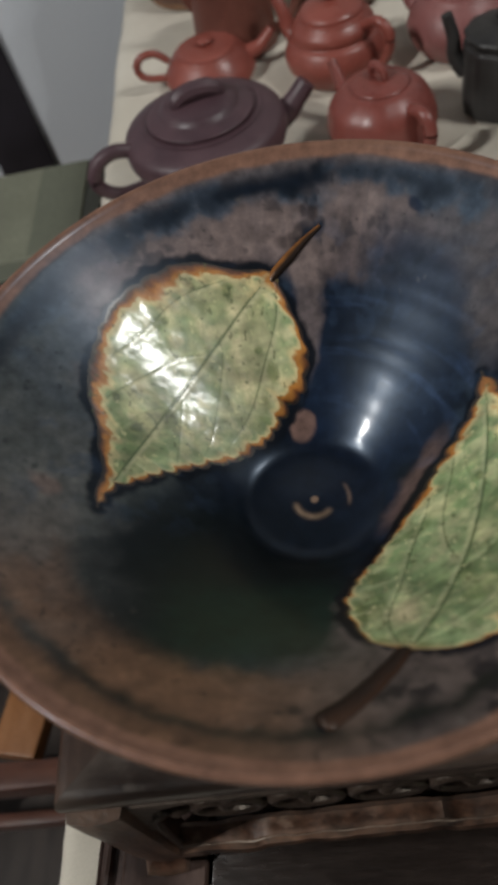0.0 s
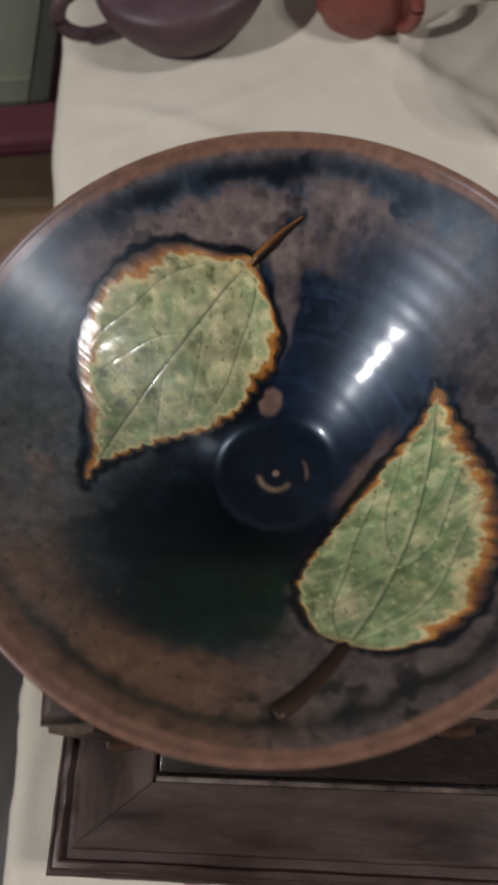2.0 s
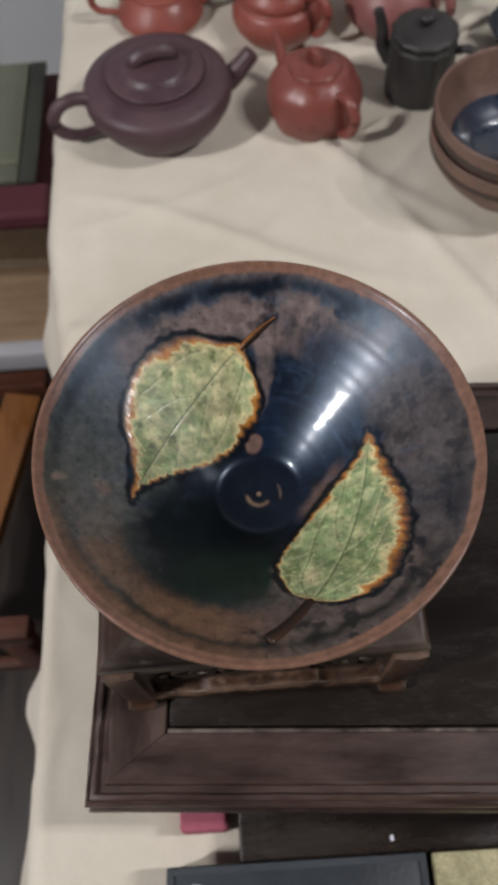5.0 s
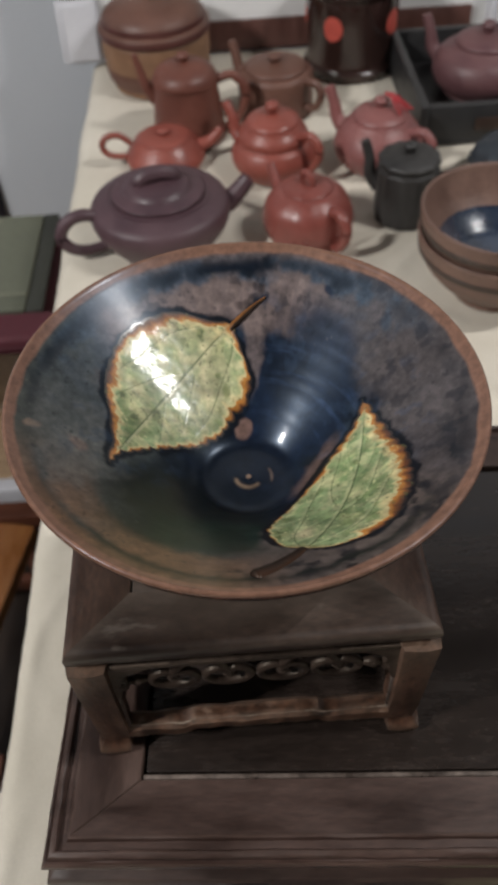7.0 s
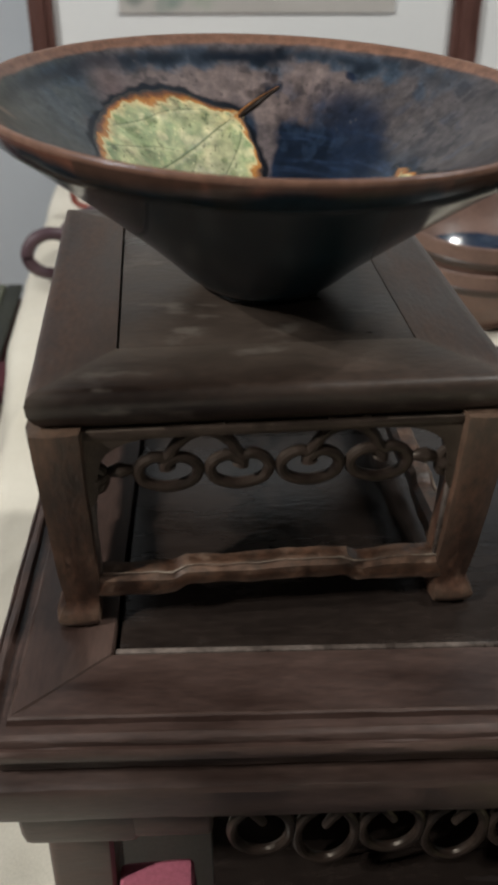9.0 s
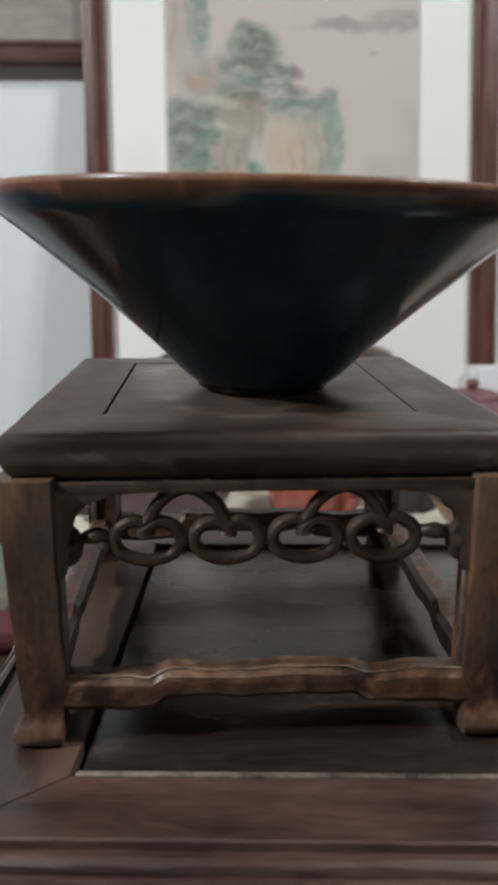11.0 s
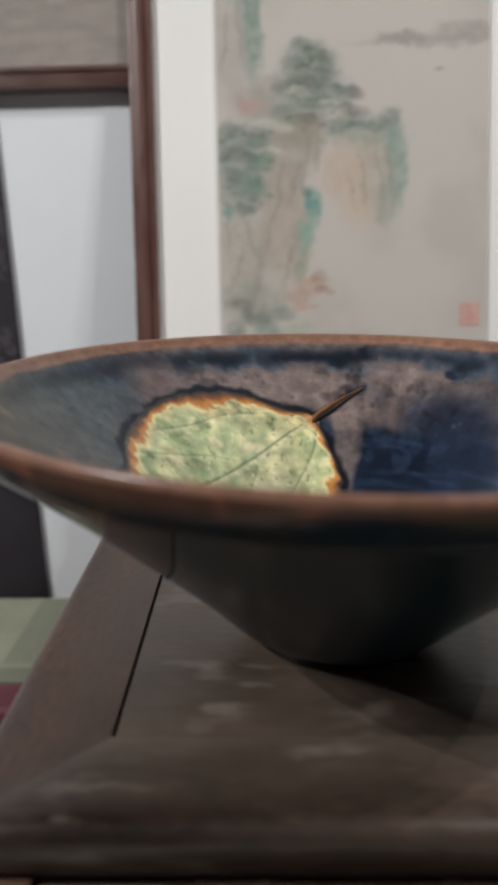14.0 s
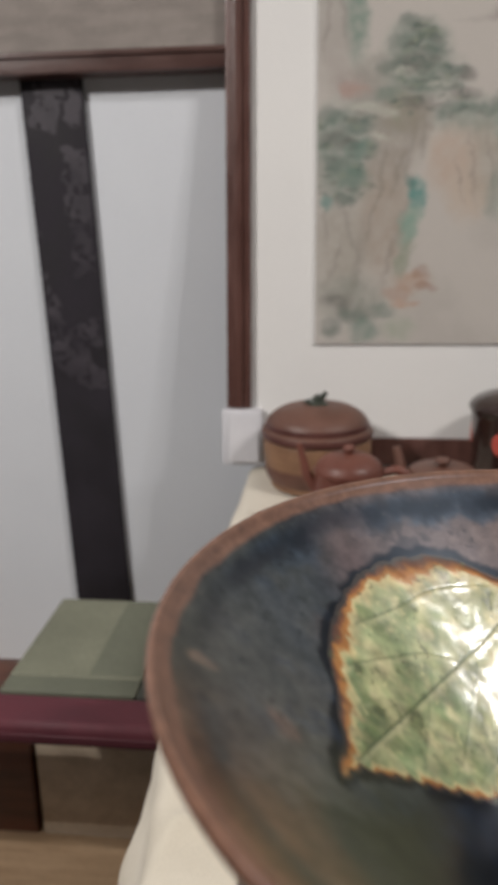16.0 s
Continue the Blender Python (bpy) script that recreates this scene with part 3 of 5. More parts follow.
low = thing("low_table", (0, 0, 0), "dark brown carved wooden low table with moulded edge", "low table")
low.matrix_basis = pose(LX0, LY0, 0, 0, 0, -3.3) @ pose(-LX0, -LY0, 0)
part("edge_moulding", mitred([(-.012, LZ - .0012), (-.0064, LZ), (-.0056, LZ - .0004), (-.0050, LZ - .0026), (-.0014, LZ - .0026), (-.0006, LZ - .0002), (.0002, LZ),
                              (.0020, LZ - .0006), (.0026, LZ - .0012), (.0030, LZ - .0034), (.0036, LZ - .0034), (.0044, LZ - .0030), (.0054, LZ - .0040), (.0058, LZ - .0060), (.0052, LZ - .0080), (.0040, LZ - .0092),
                              (.0014, LZ - .0105), (.0004, LZ - .0140), (.0006, LZ - .0185), (-.001, LZ - .021), (-.012, LZ - .021)], LX0, LX1, LY0, LY1, 60, .00050), "chest", low, "", 30)
part("lower_moulding", mitred([(-.012, LZ - .0212), (.0035, LZ - .0215), (.0062, LZ - .0226), (.0072, LZ - .0246), (.0068, LZ - .0390), (.0056, LZ - .0418), (-.006, LZ - .0428),
                               (-.012, LZ - .0425)], LX0, LX1, LY0, LY1, 60, .00050), "chest", low, "", 30)
fr, fs = .0325, .0375
bt = LZ - .012


def frame_board(side):
    """One mitred board of the low table's frame; side 0 to 3: front, right, back, left."""
    e, gap = .0065, .0002
    outer_ = [(LX0 + e, LY0 + e), (LX1 - e, LY0 + e), (LX1 - e, LY1 - e), (LX0 + e, LY1 - e)]
    inner_ = [(LX0 + fs, LY0 + fr - .0006), (LX1 - fs, LY0 + fr - .0006), (LX1 - fs, LY1 - fr), (LX0 + fs, LY1 - fr)]
    plan = [Vector(outer_[side]), Vector(outer_[(side + 1) % 4]), Vector(inner_[(side + 1) % 4]), Vector(inner_[side])]
    along = (plan[1] - plan[0]).normalized() * gap
    plan = [plan[0] + along, plan[1] - along, plan[2] - along, plan[3] + along]
    bm = bmesh.new()
    rows = [[bm.verts.new((q.x, q.y, z)) for q in plan] for z in (bt, LZ)]
    bm.faces.new(rows[0][::-1])
    bm.faces.new(rows[1])
    for k in range(4):
        bm.faces.new((rows[0][k], rows[0][(k + 1) % 4], rows[1][(k + 1) % 4], rows[1][k]))
    bmesh.ops.bevel(bm, geom=list(bm.edges), offset=.0004, segments=2, affect="EDGES")
    return bm


for side_ in range(4):
    part("frame_board", frame_board(side_), "chest" if side_ % 2 == 0 else "chest_side", low)
part("panel", box(LX0 + fs + .0018, LX1 - fs - .0018, LY0 + fr + .0034, LY1 - fr - .0022, bt, LZ - .0018, .0012), "panel", low, "blackened lacquer panel")
# groove lip: the light it catches is put in as paler wood
part("panel_bead", box(LX0 + fs + .001, LX1 - fs - .001, LY0 + fr - .0004, LY0 + fr + .0019, bt + .001, LZ + .0003, .0009, 3), "bead", low, "rounded groove lip, the light it catches painted pale")
part("groove_bottom", box(LX0 + fs - .003, LX1 - fs + .003, LY0 + fr - .003, LY1 - fr + .003, bt - .004, bt - .0005, 0), "panel", low)
for sx, x in ((1, LX0 + .006), (-1, LX1 - .006)):
    for sy, y in ((1, LY0 + .006), (-1, LY1 - .006)):
        bm = box(*sorted((x, x + sx * .026)), *sorted((y, y + sy * .026)), TABLE, LZ - .0428, .004, 3)
        for v in bm.verts:
            t = (v.co.z - TABLE) / (LZ - .043 - TABLE)
            v.co.x -= sx * .007 * (math.sin(t * math.pi) - .6 * t) * .8
            v.co.y -= sy * .007 * (math.sin(t * math.pi) - .6 * t) * .8
        part("leg", bm, "chest", low)
        bm = box(*sorted((x - sx * .004, x + sx * .040)), *sorted((y - sy * .008, y + sy * .012)), LZ - .066, LZ - .0430, .005, 3)
        part("bracket", bm, "chest", low)
for y in (LY0 + .003, LY1 - .003):
    part("carved_apron", box(LX0 + .047, LX1 - .047, y - .003, y + .004, LZ - .050, LZ - .0430, .002), "chest", low)
    for x in (LX0 + .0405, LX1 - .0725):
        part("apron_panel", box(x, x + .032, y - .0045, y + .0025, LZ - .063, LZ - .0432, .003, 3), "chest", low)
    for k in range(15):
        odd = k % 2
        part("scroll", scroll_ring(LX0 + .0905 + k * .0245, LZ - .0650 - .004 * odd, .0112, .0150 + .003 * odd, .0021, y - .001, 90, 1 if odd else -1), "carving", low)
for x in (LX0 + .011, LX1 - .011):
    part("carved_apron", box(x - .004, x + .004, LY0 + .045, LY1 - .045, LZ - .062, LZ - .0430, .002), "carving", low)

# ---------------------------------------------------------------- carved stand under the bowl
SX, SY0, SY1, SZ = .0775, -.066, .098, .9473
SB = LZ
stand = thing("carved_stand", (0, (SY0 + SY1) / 2, SB), "small worn dark wooden stand with carved scroll apron", "stand")
stand.matrix_basis = pose(-.0015, (SY0 + SY1) / 2, SB - .0002, 0, .4, .7)
half, H = (SY1 - SY0) / 2, SZ - SB


def top_board(side):
    """One mitred board of the top, its outer edge rounded over and undercut; side 0 to 3: front, right, back, left."""
    inner_x, inner_y = .0505, half - (.0285 if side != 2 else .020)
    wide_, deep = (SX, half) if side % 2 == 0 else (half, SX)
    inner = inner_y if side % 2 == 0 else inner_x
    bm = bmesh.new()
    section = [(0, .0), (0, -.0100), (deep - inner - .0046, -.0145), (deep - inner - .0020, -.0110), (deep - inner - .0002, -.0070), (deep - inner, -.0035), (deep - inner - .0006, -.0014), (deep - inner - .0022, -.0002), (deep - inner - .0045, 0)]
    ends = {0: (-SX, SX), 1: (-half, half), 2: (-SX, SX), 3: (-half, half)}[side]
    loops = []
    n = 24
    for k in range(n + 1):
        u = k / n
        loop = []
        for d, z in section:
            f = d / (deep - inner)
            lo = {0: -inner_x, 1: -(half - .0285), 2: -inner_x, 3: -(half - .0285)}[side]
            hi = {0: inner_x, 1: half - .020, 2: inner_x, 3: half - .020}[side]
            a0, a1 = lo + (ends[0] - lo) * f, hi + (ends[1] - hi) * f
            along, out = a0 + (a1 - a0) * u, inner + d
            wav = .00035 * noise.noise(Vector((along * 60, side * 7.0, z * 90))) * f
            x, y = {0: (along, -out), 1: (out, along), 2: (along, out), 3: (-out, along)}[side]
            loop.append(bm.verts.new((x, y, H + z + (wav if z < 0 else wav * .4))))
        loops.append(loop)
    for p, q in zip(loops, loops[1:]):
        for j in range(len(section)):
            i = (j + 1) % len(section)
            bm.faces.new((p[j], p[i], q[i], q[j]))
    bm.faces.new(loops[0])
    bm.faces.new(loops[-1][::-1])
    bmesh.ops.recalc_face_normals(bm, faces=bm.faces)
    return bm


for side_ in range(4):
    part("top_board", top_board(side_), "stand" if side_ % 2 == 0 else "stand_side", stand, "", 40)
part("top_panel", box(-.0496, .0504, -half + .0286, half - .0204, H - .0100, H - .0002, .0003), "stand", stand)
part("top_backing", box(-.060, .060, -half + .026, half - .018, H - .0150, H - .0106, 0), "panel", stand)
for sx in (-1, 1):
    for sy in (-1, 1):
        x, y = sx * (SX - .0088), sy * (half - .0078)
        bm = bmesh.new()
        rings = []
        for z, hw, out in ((.0, .0070, .0010), (.0012, .0078, .0016), (.0040, .0083, .0018), (.0072, .0075, .0010), (.0096, .0067, .0), (.0125, .0069, 0), (.018, .0074, 0),
                           (.026, .0077, .0003), (.036, .0077, .0006), (.047, .0080, .0007), (.058, .0081, .0010), (.070, .0084, .0012), (.086, .0087, .0014)):
            ring = []
            for k in range(12):
                a = 2 * math.pi * (k + .5) / 12
                c, s = math.cos(a), math.sin(a)
                f = (abs(c) ** 6 + abs(s) ** 6) ** (-1 / 6) * (1 + .025 * noise.noise(Vector((c * 2 + sx * 5, s * 2 + sy * 7, z * 90))))
                ring.append(bm.verts.new((x + sx * out + hw * f * c, y + sy * out + hw * f * s, z)))
            rings.append(ring)
        for a, b in zip(rings, rings[1:]):
            for k in range(12):
                bm.faces.new((a[k], a[(k + 1) % 12], b[(k + 1) % 12], b[k]))
        bm.faces.new(rings[0][::-1])
        bm.faces.new(rings[-1])
        part("leg", bm, "stand_leg", stand, "", 50)


def carved_side(m, length, count):
    """One side of the stand between two legs: spandrels, a row of C-scrolls, arcs over them and the rail below."""
    span = length / 2
    bm = box(-span, span, -.0035, .0035, H - .0182, H - .0147, .0012)
    if count:
        part("apron_rail", moved(bm, m), "carving", stand)
    else:
        bm.free()
    step = .0237
    first = -step * (count - 1) / 2
    for k in range(count):
        m_, cx, cz, rx, rz = (1 if k % 2 == 0 else -1), first + k * step, H - .0335, .0100, .0066
        line = ((.02, .22), (.02, .52), (-.34, .86), (-.80, .60), (-1, 0), (-.74, -.68), (0, -1), (.74, -.68), (1, 0), (.80, .62), (.42, .90), (.10, .80), (-.10, 1.10), (-.36, 1.75), (-.95, 2.40), (-1.9, 2.60))
        pts = [(cx - m_ * u * rx, 0, cz + v * rz) for u, v in line]
        part("scroll", moved(tube(pts, [.0030, .0025] + [.0021] * 12 + [.0024, .0027], 10, 5, up=(0, 1, 0)), m), "carving", stand)
    for s in (-1, 1):
        bm = bmesh.new()
        shape = curve_points([(span - .0010, 0, H - .0450), (span - .0030, 0, H - .0405), (span - .0036, 0, H - .0320), (span - .0066, 0, H - .0240), (span - .0150, 0, H - .0192), (span - .026, 0, H - .0181)], 4)
        outline = [(span + .002, H - .0450)] + [(q.x, q.z) for q in shape] + [(span - .026, H - .0147), (span + .002, H - .0147)]
        a_ = [bm.verts.new((s * x, -.0030, z)) for x, z in outline]
        b_ = [bm.verts.new((s * x, .0030, z)) for x, z in outline]
        for i in range(len(outline)):
            j = (i + 1) % len(outline)
            bm.faces.new((a_[i], a_[j], b_[j], b_[i]))
        bm.faces.new(a_)
        bm.faces.new(b_[::-1])
        bmesh.ops.recalc_face_normals(bm, faces=bm.faces)
        part("spandrel", moved(bm, m), "carving", stand)
        twig = [(span + .001, 0, H - .0375), (span - .0035, -.0004, H - .0350), (span - .0070, 0, H - .0330), (span - .0110, -.0006, H - .0318), (span - .0150, 0, H - .0322)]
        bm = tube([(s * x, y, z) for x, y, z in twig], [.0020, .0030, .0018, .0027, .0015], 10, 4, up=(0, 1, 0))
        curl_ = [(span + .001, 0, H - .0290), (span - .0030, 0, H - .0300), (span - .0052, 0, H - .0335), (span - .0040, 0, H - .0390), (span + .001, 0, H - .0415)]
        tube([(s * x, y, z) for x, y, z in curl_], [.0014, .0018, .0022, .0020, .0014], 10, 4, up=(0, 1, 0), bm=bm)
        part("worn_bead", moved(box(*sorted((s * (span - .0014), s * (span + .0004))), -.0022, .0004, .0218, H - .0450, .0006), m), "bead", stand, "pale rubbed edge")
        part("leaf_tendril", moved(bm, m), "carving", stand)
    # the knobbly rail with a raised middle
    bm = bmesh.new()
    rings, n = [], 60
    for i in range(n + 1):
        x = -span - .004 + (length + .008) * i / n
        lift = .0026 * (float(ease(-.0345, -.0315, x)) - float(ease(.0285, .0320, x))) + .0003 * math.sin(x * 170)
        bump_ = .0008 * noise.noise(Vector((x * 90, m.translation.y * 40, m.translation.x * 50)))
        swell = .0006 * (math.exp(-((x + .033) / .003) ** 2) + math.exp(-((x - .030) / .004) ** 2))
        ring = []
        for k in range(12):
            a = 2 * math.pi * k / 12
            rz, ry = .0050 + bump_ + swell + .0012 * float(ease(.036, .044, abs(x))), .0050 + bump_
            c, s = math.cos(a), math.sin(a)
            f = (abs(c) ** 4.5 + abs(s) ** 4.5) ** (-1 / 4.5)
            ring.append(bm.verts.new((x, ry * f * c + .0014, .0160 + lift + rz * f * s)))
        rings.append(ring)
    for a, b in zip(rings, rings[1:]):
        for k in range(12):
            bm.faces.new((a[k], a[(k + 1) % 12], b[(k + 1) % 12], b[k]))
    bm.faces.new(rings[0])
    bm.faces.new(rings[-1][::-1])
    bmesh.ops.recalc_face_normals(bm, faces=bm.faces)
    part("stretcher", moved(bm, m), "stretcher", stand, "knobbly worn rail")
    ridge = []
    for i in range(25):
        x = -span + length * i / 24
        lift = .0026 * (float(ease(-.0345, -.0315, x)) - float(ease(.0285, .0320, x))) + .0003 * math.sin(x * 170)
        ridge.append((x, -.0020 + .0006 * noise.noise(Vector((x * 130, 3, 0))), .0160 + lift + .0051 + .0011 * float(ease(.036, .044, abs(x))) + .0003 * noise.noise(Vector((x * 160, 0, 0)))))
    # rubbed ridge; its specular glints are put into the pale colour
    part("worn_edge", moved(tube(ridge, [.0001 + .0013 * max(0, noise.noise(Vector((p[0] * 90, 9, 0))) - .08) for p in ridge], 8, 2, flat=1.3), m), "wear_glint", stand, "rubbed upper edge with painted glints")


carved_side(pose(.0002, -half + .0050, 0), 2 * SX - .031, 4)
carved_side(pose(0, half - .0060, 0, 0, 0, 180), 2 * SX - .031, 0)
carved_side(pose(-SX + .0060, 0, 0, 0, 0, -90), 2 * half - .031, 5)
carved_side(pose(SX - .0060, 0, 0, 0, 0, 90), 2 * half - .031, 5)

# ---------------------------------------------------------------- the two leaves in the bowl: shapes
LEAVES = [
    dict(base=(-.0030, .0641), tip=(-.0572, -.0136), seed=41, teeth=(16, 22), depth=(.0006, .0015),
         right=[(0, .002), (.028, .0044), (.069, .0096), (.117, .0180), (.18, .0225), (.264, .0248), (.353, .0266), (.43, .0267), (.515, .0253), (.588, .0229), (.659, .0203), (.717, .0168), (.766, .0124), (.837, .0076), (.878, .0045), (.93, .0028), (1, .0020)],
         left=[(0, .002), (.029, .0046), (.049, .0090), (.087, .0156), (.127, .0221), (.168, .0253), (.228, .0275), (.279, .0266), (.344, .0253), (.415, .0263), (.457, .0246), (.523, .0230), (.589, .0192), (.677, .0138), (.776, .0090), (.842, .0056), (.898, .0022), (1, .0015)],
         stem=[(-.0052, .0618, .0004), (-.0030, .0642, .0013), (.0018, .0674, .0014), (.0066, .0704, .0010), (.0128, .0734, .0005)],
         veins=[(-1, .005, .0190, .0165, 1), (1, .005, .0185, .0165, 1), (-1, .335, .0148, .0155, .9), (1, .273, .0160, .0185, .6), (1, .497, .0160, .0220, .6), (-1, .56, .0110, .0150, .4)],
         band=[(-1, 0, .34, .0044), (-1, .34, .56, .0022), (-1, .56, .78, .0046), (-1, .78, 1, .0026), (1, 0, .34, .0036), (1, .34, 1, .0016)],
         cream=.62, pale=(-.0151, .0440, .0085, .0150), holes=[(-.0300, .0606, .7), (-.0406, .0554, .8), (-.0416, .0487, .8), (-.0389, .0496, .6), (-.0187, .0598, .9), (-.0399, .0210, 1.3), (-.0491, .0169, 1.0), (-.0082, .0384, 1.1), (-.0114, .0445, .6), (-.0535, .0241, .8)], stalk=srgb(150, 96, 44),
         label="broad pale green leaf with burnt brown toothed margin"),
    dict(base=(.0172, -.0651), tip=(.0516, .0182), seed=63, teeth=(19, 18), depth=(.0016, .0011),
         right=[(0, .002), (.022, .0098), (.072, .0168), (.146, .0223), (.234, .0248), (.368, .0247), (.499, .0235), (.626, .0202), (.75, .0147), (.896, .0062), (.96, .0034), (1, .0022)],
         left=[(0, .002), (.023, .0116), (.113, .0214), (.196, .0259), (.313, .0268), (.471, .0240), (.632, .0184), (.764, .0115), (.887, .0042), (.95, .0028), (1, .0018)],
         stem=[(.0180, -.0636, .0003), (.0170, -.0655, .0013), (.0128, -.0710, .0016), (.0058, -.0780, .0018), (-.0003, -.0826, .0021), (-.0014, -.0834, .0014)],
         veins=[(1, .004, .0145, .0090, 1), (-1, .013, .0145, .0125, 1), (-1, .300, .0088, .0085, .9), (1, .331, .0092, .0065, .8), (1, .56, .0070, .0110, .5), (-1, .54, .0080, .0110, .5)],
         band=[(-1, 0, .10, .0022), (-1, .10, 1, .0044), (1, 0, .60, .0014), (1, .60, 1, .0024)],
         cream=.12, pale=(.020, -.052, .004, .004), holes=[(.0450, -.0128, .6), (.0088, -.0470, .9), (.0470, -.0450, .5), (.0095, -.0520, .7)], stalk=srgb(62, 36, 20),
         label="longer green leaf with brown toothed margin and thick stalk")]


def leaf_plan(spec, ns=300, nv=200):
    """Places in plan of a leaf's sheet: s runs along the midrib, v across it."""
    base, tip = np.array(spec["base"]), np.array(spec["tip"])
    ax = tip - base
    length = np.linalg.norm(ax)
    ax /= length
    nr = np.array([-ax[1], ax[0]])
    s, v = np.meshgrid(np.linspace(0, 1, ns), np.linspace(-1, 1, nv), indexing="ij")
    fine = np.linspace(0, 1, 400)
    wide_ = []
    for k, key in enumerate(("right", "left")):
        wv = np.interp(fine, [a for a, _ in spec[key]], [b for _, b in spec[key]])
        sm = np.convolve(np.pad(wv, 8, mode="edge"), np.hanning(17) / np.hanning(17).sum(), "valid")
        sm = np.minimum(sm, wv + .004) * ease(-.001, .02, fine) * (1 - ease(.97, 1.0, fine) * .98)
        q = s[:, :1]
        phase = q * spec["teeth"][k] + .9 * value_noise(q, q * 0 + k, 7, spec["seed"])
        notch = np.abs(np.sin(np.pi * phase)) ** .6 * (.25 + 1.3 * value_noise(q, q * 0 + k, 9, spec["seed"] + 8))
        ragged = value_noise(q, q * 0 + 5 + k, 26, spec["seed"] + 1) - .5
        wide_.append(np.maximum(np.interp(q, fine, sm) - spec["depth"][k] * (1 - notch) + .0020 * ragged * ease(.03, .12, q) * (1 - ease(.88, .95, q)), .0004))
    wr, wl = wide_
    off = np.where(v > 0, v * wl, v * wr)
    wall = np.where(v > 0, wl, wr)
    bowed = -.0079 * np.sin(s * np.pi).clip(0, 1) ** .7
    px = base[0] + ax[0] * s * length + nr[0] * (off + bowed)
    py = base[1] + ax[1] * s * length + nr[1] * (off + bowed)
    return s, v, off, wall, px, py, length


def leaf_rim(spec):
    s, v, off, wall, px, py, length = leaf_plan(spec, 160, 21)
    return np.concatenate([np.stack([px[:, k], py[:, k]], -1) for k in (0, -1)] + [np.stack([px[k], py[k]], -1) for k in (0, -1)])


# ---------------------------------------------------------------- the leaf bowl
BX, BY = .0026, .0125
IN_R = np.array([0, .010, .0180, .0216, .0244, .040, .053, .071, .084, .0905, .0934])
IN_Z = np.array([.0098, .0090, .0088, .0098, .0130, .0256, .0355, .0494, .0596, .0648, .0670])
OUT = [(.0957, .0665), (.0950, .0637), (.0922, .0593), (.0850, .0537), (.0740, .0450), (.0560, .0300), (.0400, .0160), (.0310, .0072), (.0262, .0032), (.0242, .0018), (.0239, .0007), (.0230, .0002), (.0205, .0002), (.0195, .0022), (0, .0030)]
rim = [(.0941, .0679), (.0950, .0681), (.0956, .0675)]


FINE_R = np.linspace(0, .0934, 935)
rough_line = np.interp(FINE_R, IN_R, IN_Z)
wide = np.convolve(np.pad(rough_line, 90, mode="reflect", reflect_type="odd"), np.hanning(181) / np.hanning(181).sum(), "valid")
near = np.convolve(np.pad(rough_line, 55, mode="reflect", reflect_type="even"), np.hanning(111) / np.hanning(111).sum(), "valid")
near = near + (rough_line - near) * ease(.075, .085, FINE_R)
FINE_Z = near + (wide - near) * ease(.026, .040, FINE_R) * (1 - ease(.082, .090, FINE_R))


def inner_z(r):
    """Height of the bowl's inside: a smooth line through the given radii."""
    return np.interp(np.asarray(r, float), FINE_R, FINE_Z)


inside = [(r, float(inner_z(r))) for r in np.linspace(0, .0932, 240)]
outside = [(p.x, p.z) for p in curve_points([(r, 0, z) for r, z in OUT], 6)]
prof = np.array(inside + rim + outside)
seg = 640
A = np.linspace(0, 2 * np.pi, seg + 1)[:-1]
R, TH = np.meshgrid(prof[:, 0], A, indexing="ij")
Zb = np.repeat(prof[:, 1:2], seg, 1)
n_in = len(inside)
bx, by = R * np.cos(TH), R * np.sin(TH)

n1, n2, n3 = value_noise(bx, by, 60, 21), value_noise(bx, by, 150, 22), value_noise(bx, by, 28, 23)
streak = value_noise(TH * 2.6 * 4, R * 0 + 3, 2.2, 24) * .6 + value_noise(TH * 14, R * 20, 3, 25) * .4
mott = value_noise(bx, by, 260, 26)
NAVY, BLACK, MAUVE, OLIVE = srgb(25, 36, 54), srgb(7, 10, 14), srgb(126, 112, 109), srgb(92, 92, 82)
RIM, STEEL, GREENISH, UMBER = srgb(148, 110, 91), srgb(72, 90, 108), srgb(34, 50, 42), srgb(128, 95, 72)
c = np.zeros((*R.shape, 3)) + NAVY
c = blend(c, BLACK, ease(.38, .62, n1) * .55)
c = blend(c, STEEL, ease(.52, .74, n2) * .35 * ease(.03, .05, R))


def sector(a0, a1, soft=.35):
    """Angles a0 to a1 (degrees, anticlockwise from the x axis), with soft ends."""
    mid, wide = radians((a0 + a1) / 2), radians((a1 - a0) / 2)
    d = np.abs((TH - mid + np.pi) % (2 * np.pi) - np.pi)
    return 1 - ease(wide - soft, wide + soft, d + .35 * (n3 - .5))


edge_n = .016 * (n1 - .5) + .010 * (n2 - .5)
# left wall: grey-blue glaze, with the surroundings' reflection painted into its tone
left = sector(150, 235)
c = blend(c, srgb(66, 74, 76), ease(.028, .05, R + edge_n) * sector(120, 250) * .80)
c = blend(c, srgb(82, 86, 82), ease(.036, .058, R + edge_n) * left * (.35 + .55 * ease(.35, .6, n2)))
c = blend(c, srgb(96, 98, 94), ease(.050, .066, R + edge_n) * left * ease(.42, .62, n1) * .75)
c = blend(c, OLIVE, ease(.058, .076, R + edge_n) * sector(165, 240) * .8)
c = blend(c, MAUVE, ease(.060, .068, R + edge_n) * sector(50, 132, .2) * (.72 + .18 * ease(.3, .6, streak)))
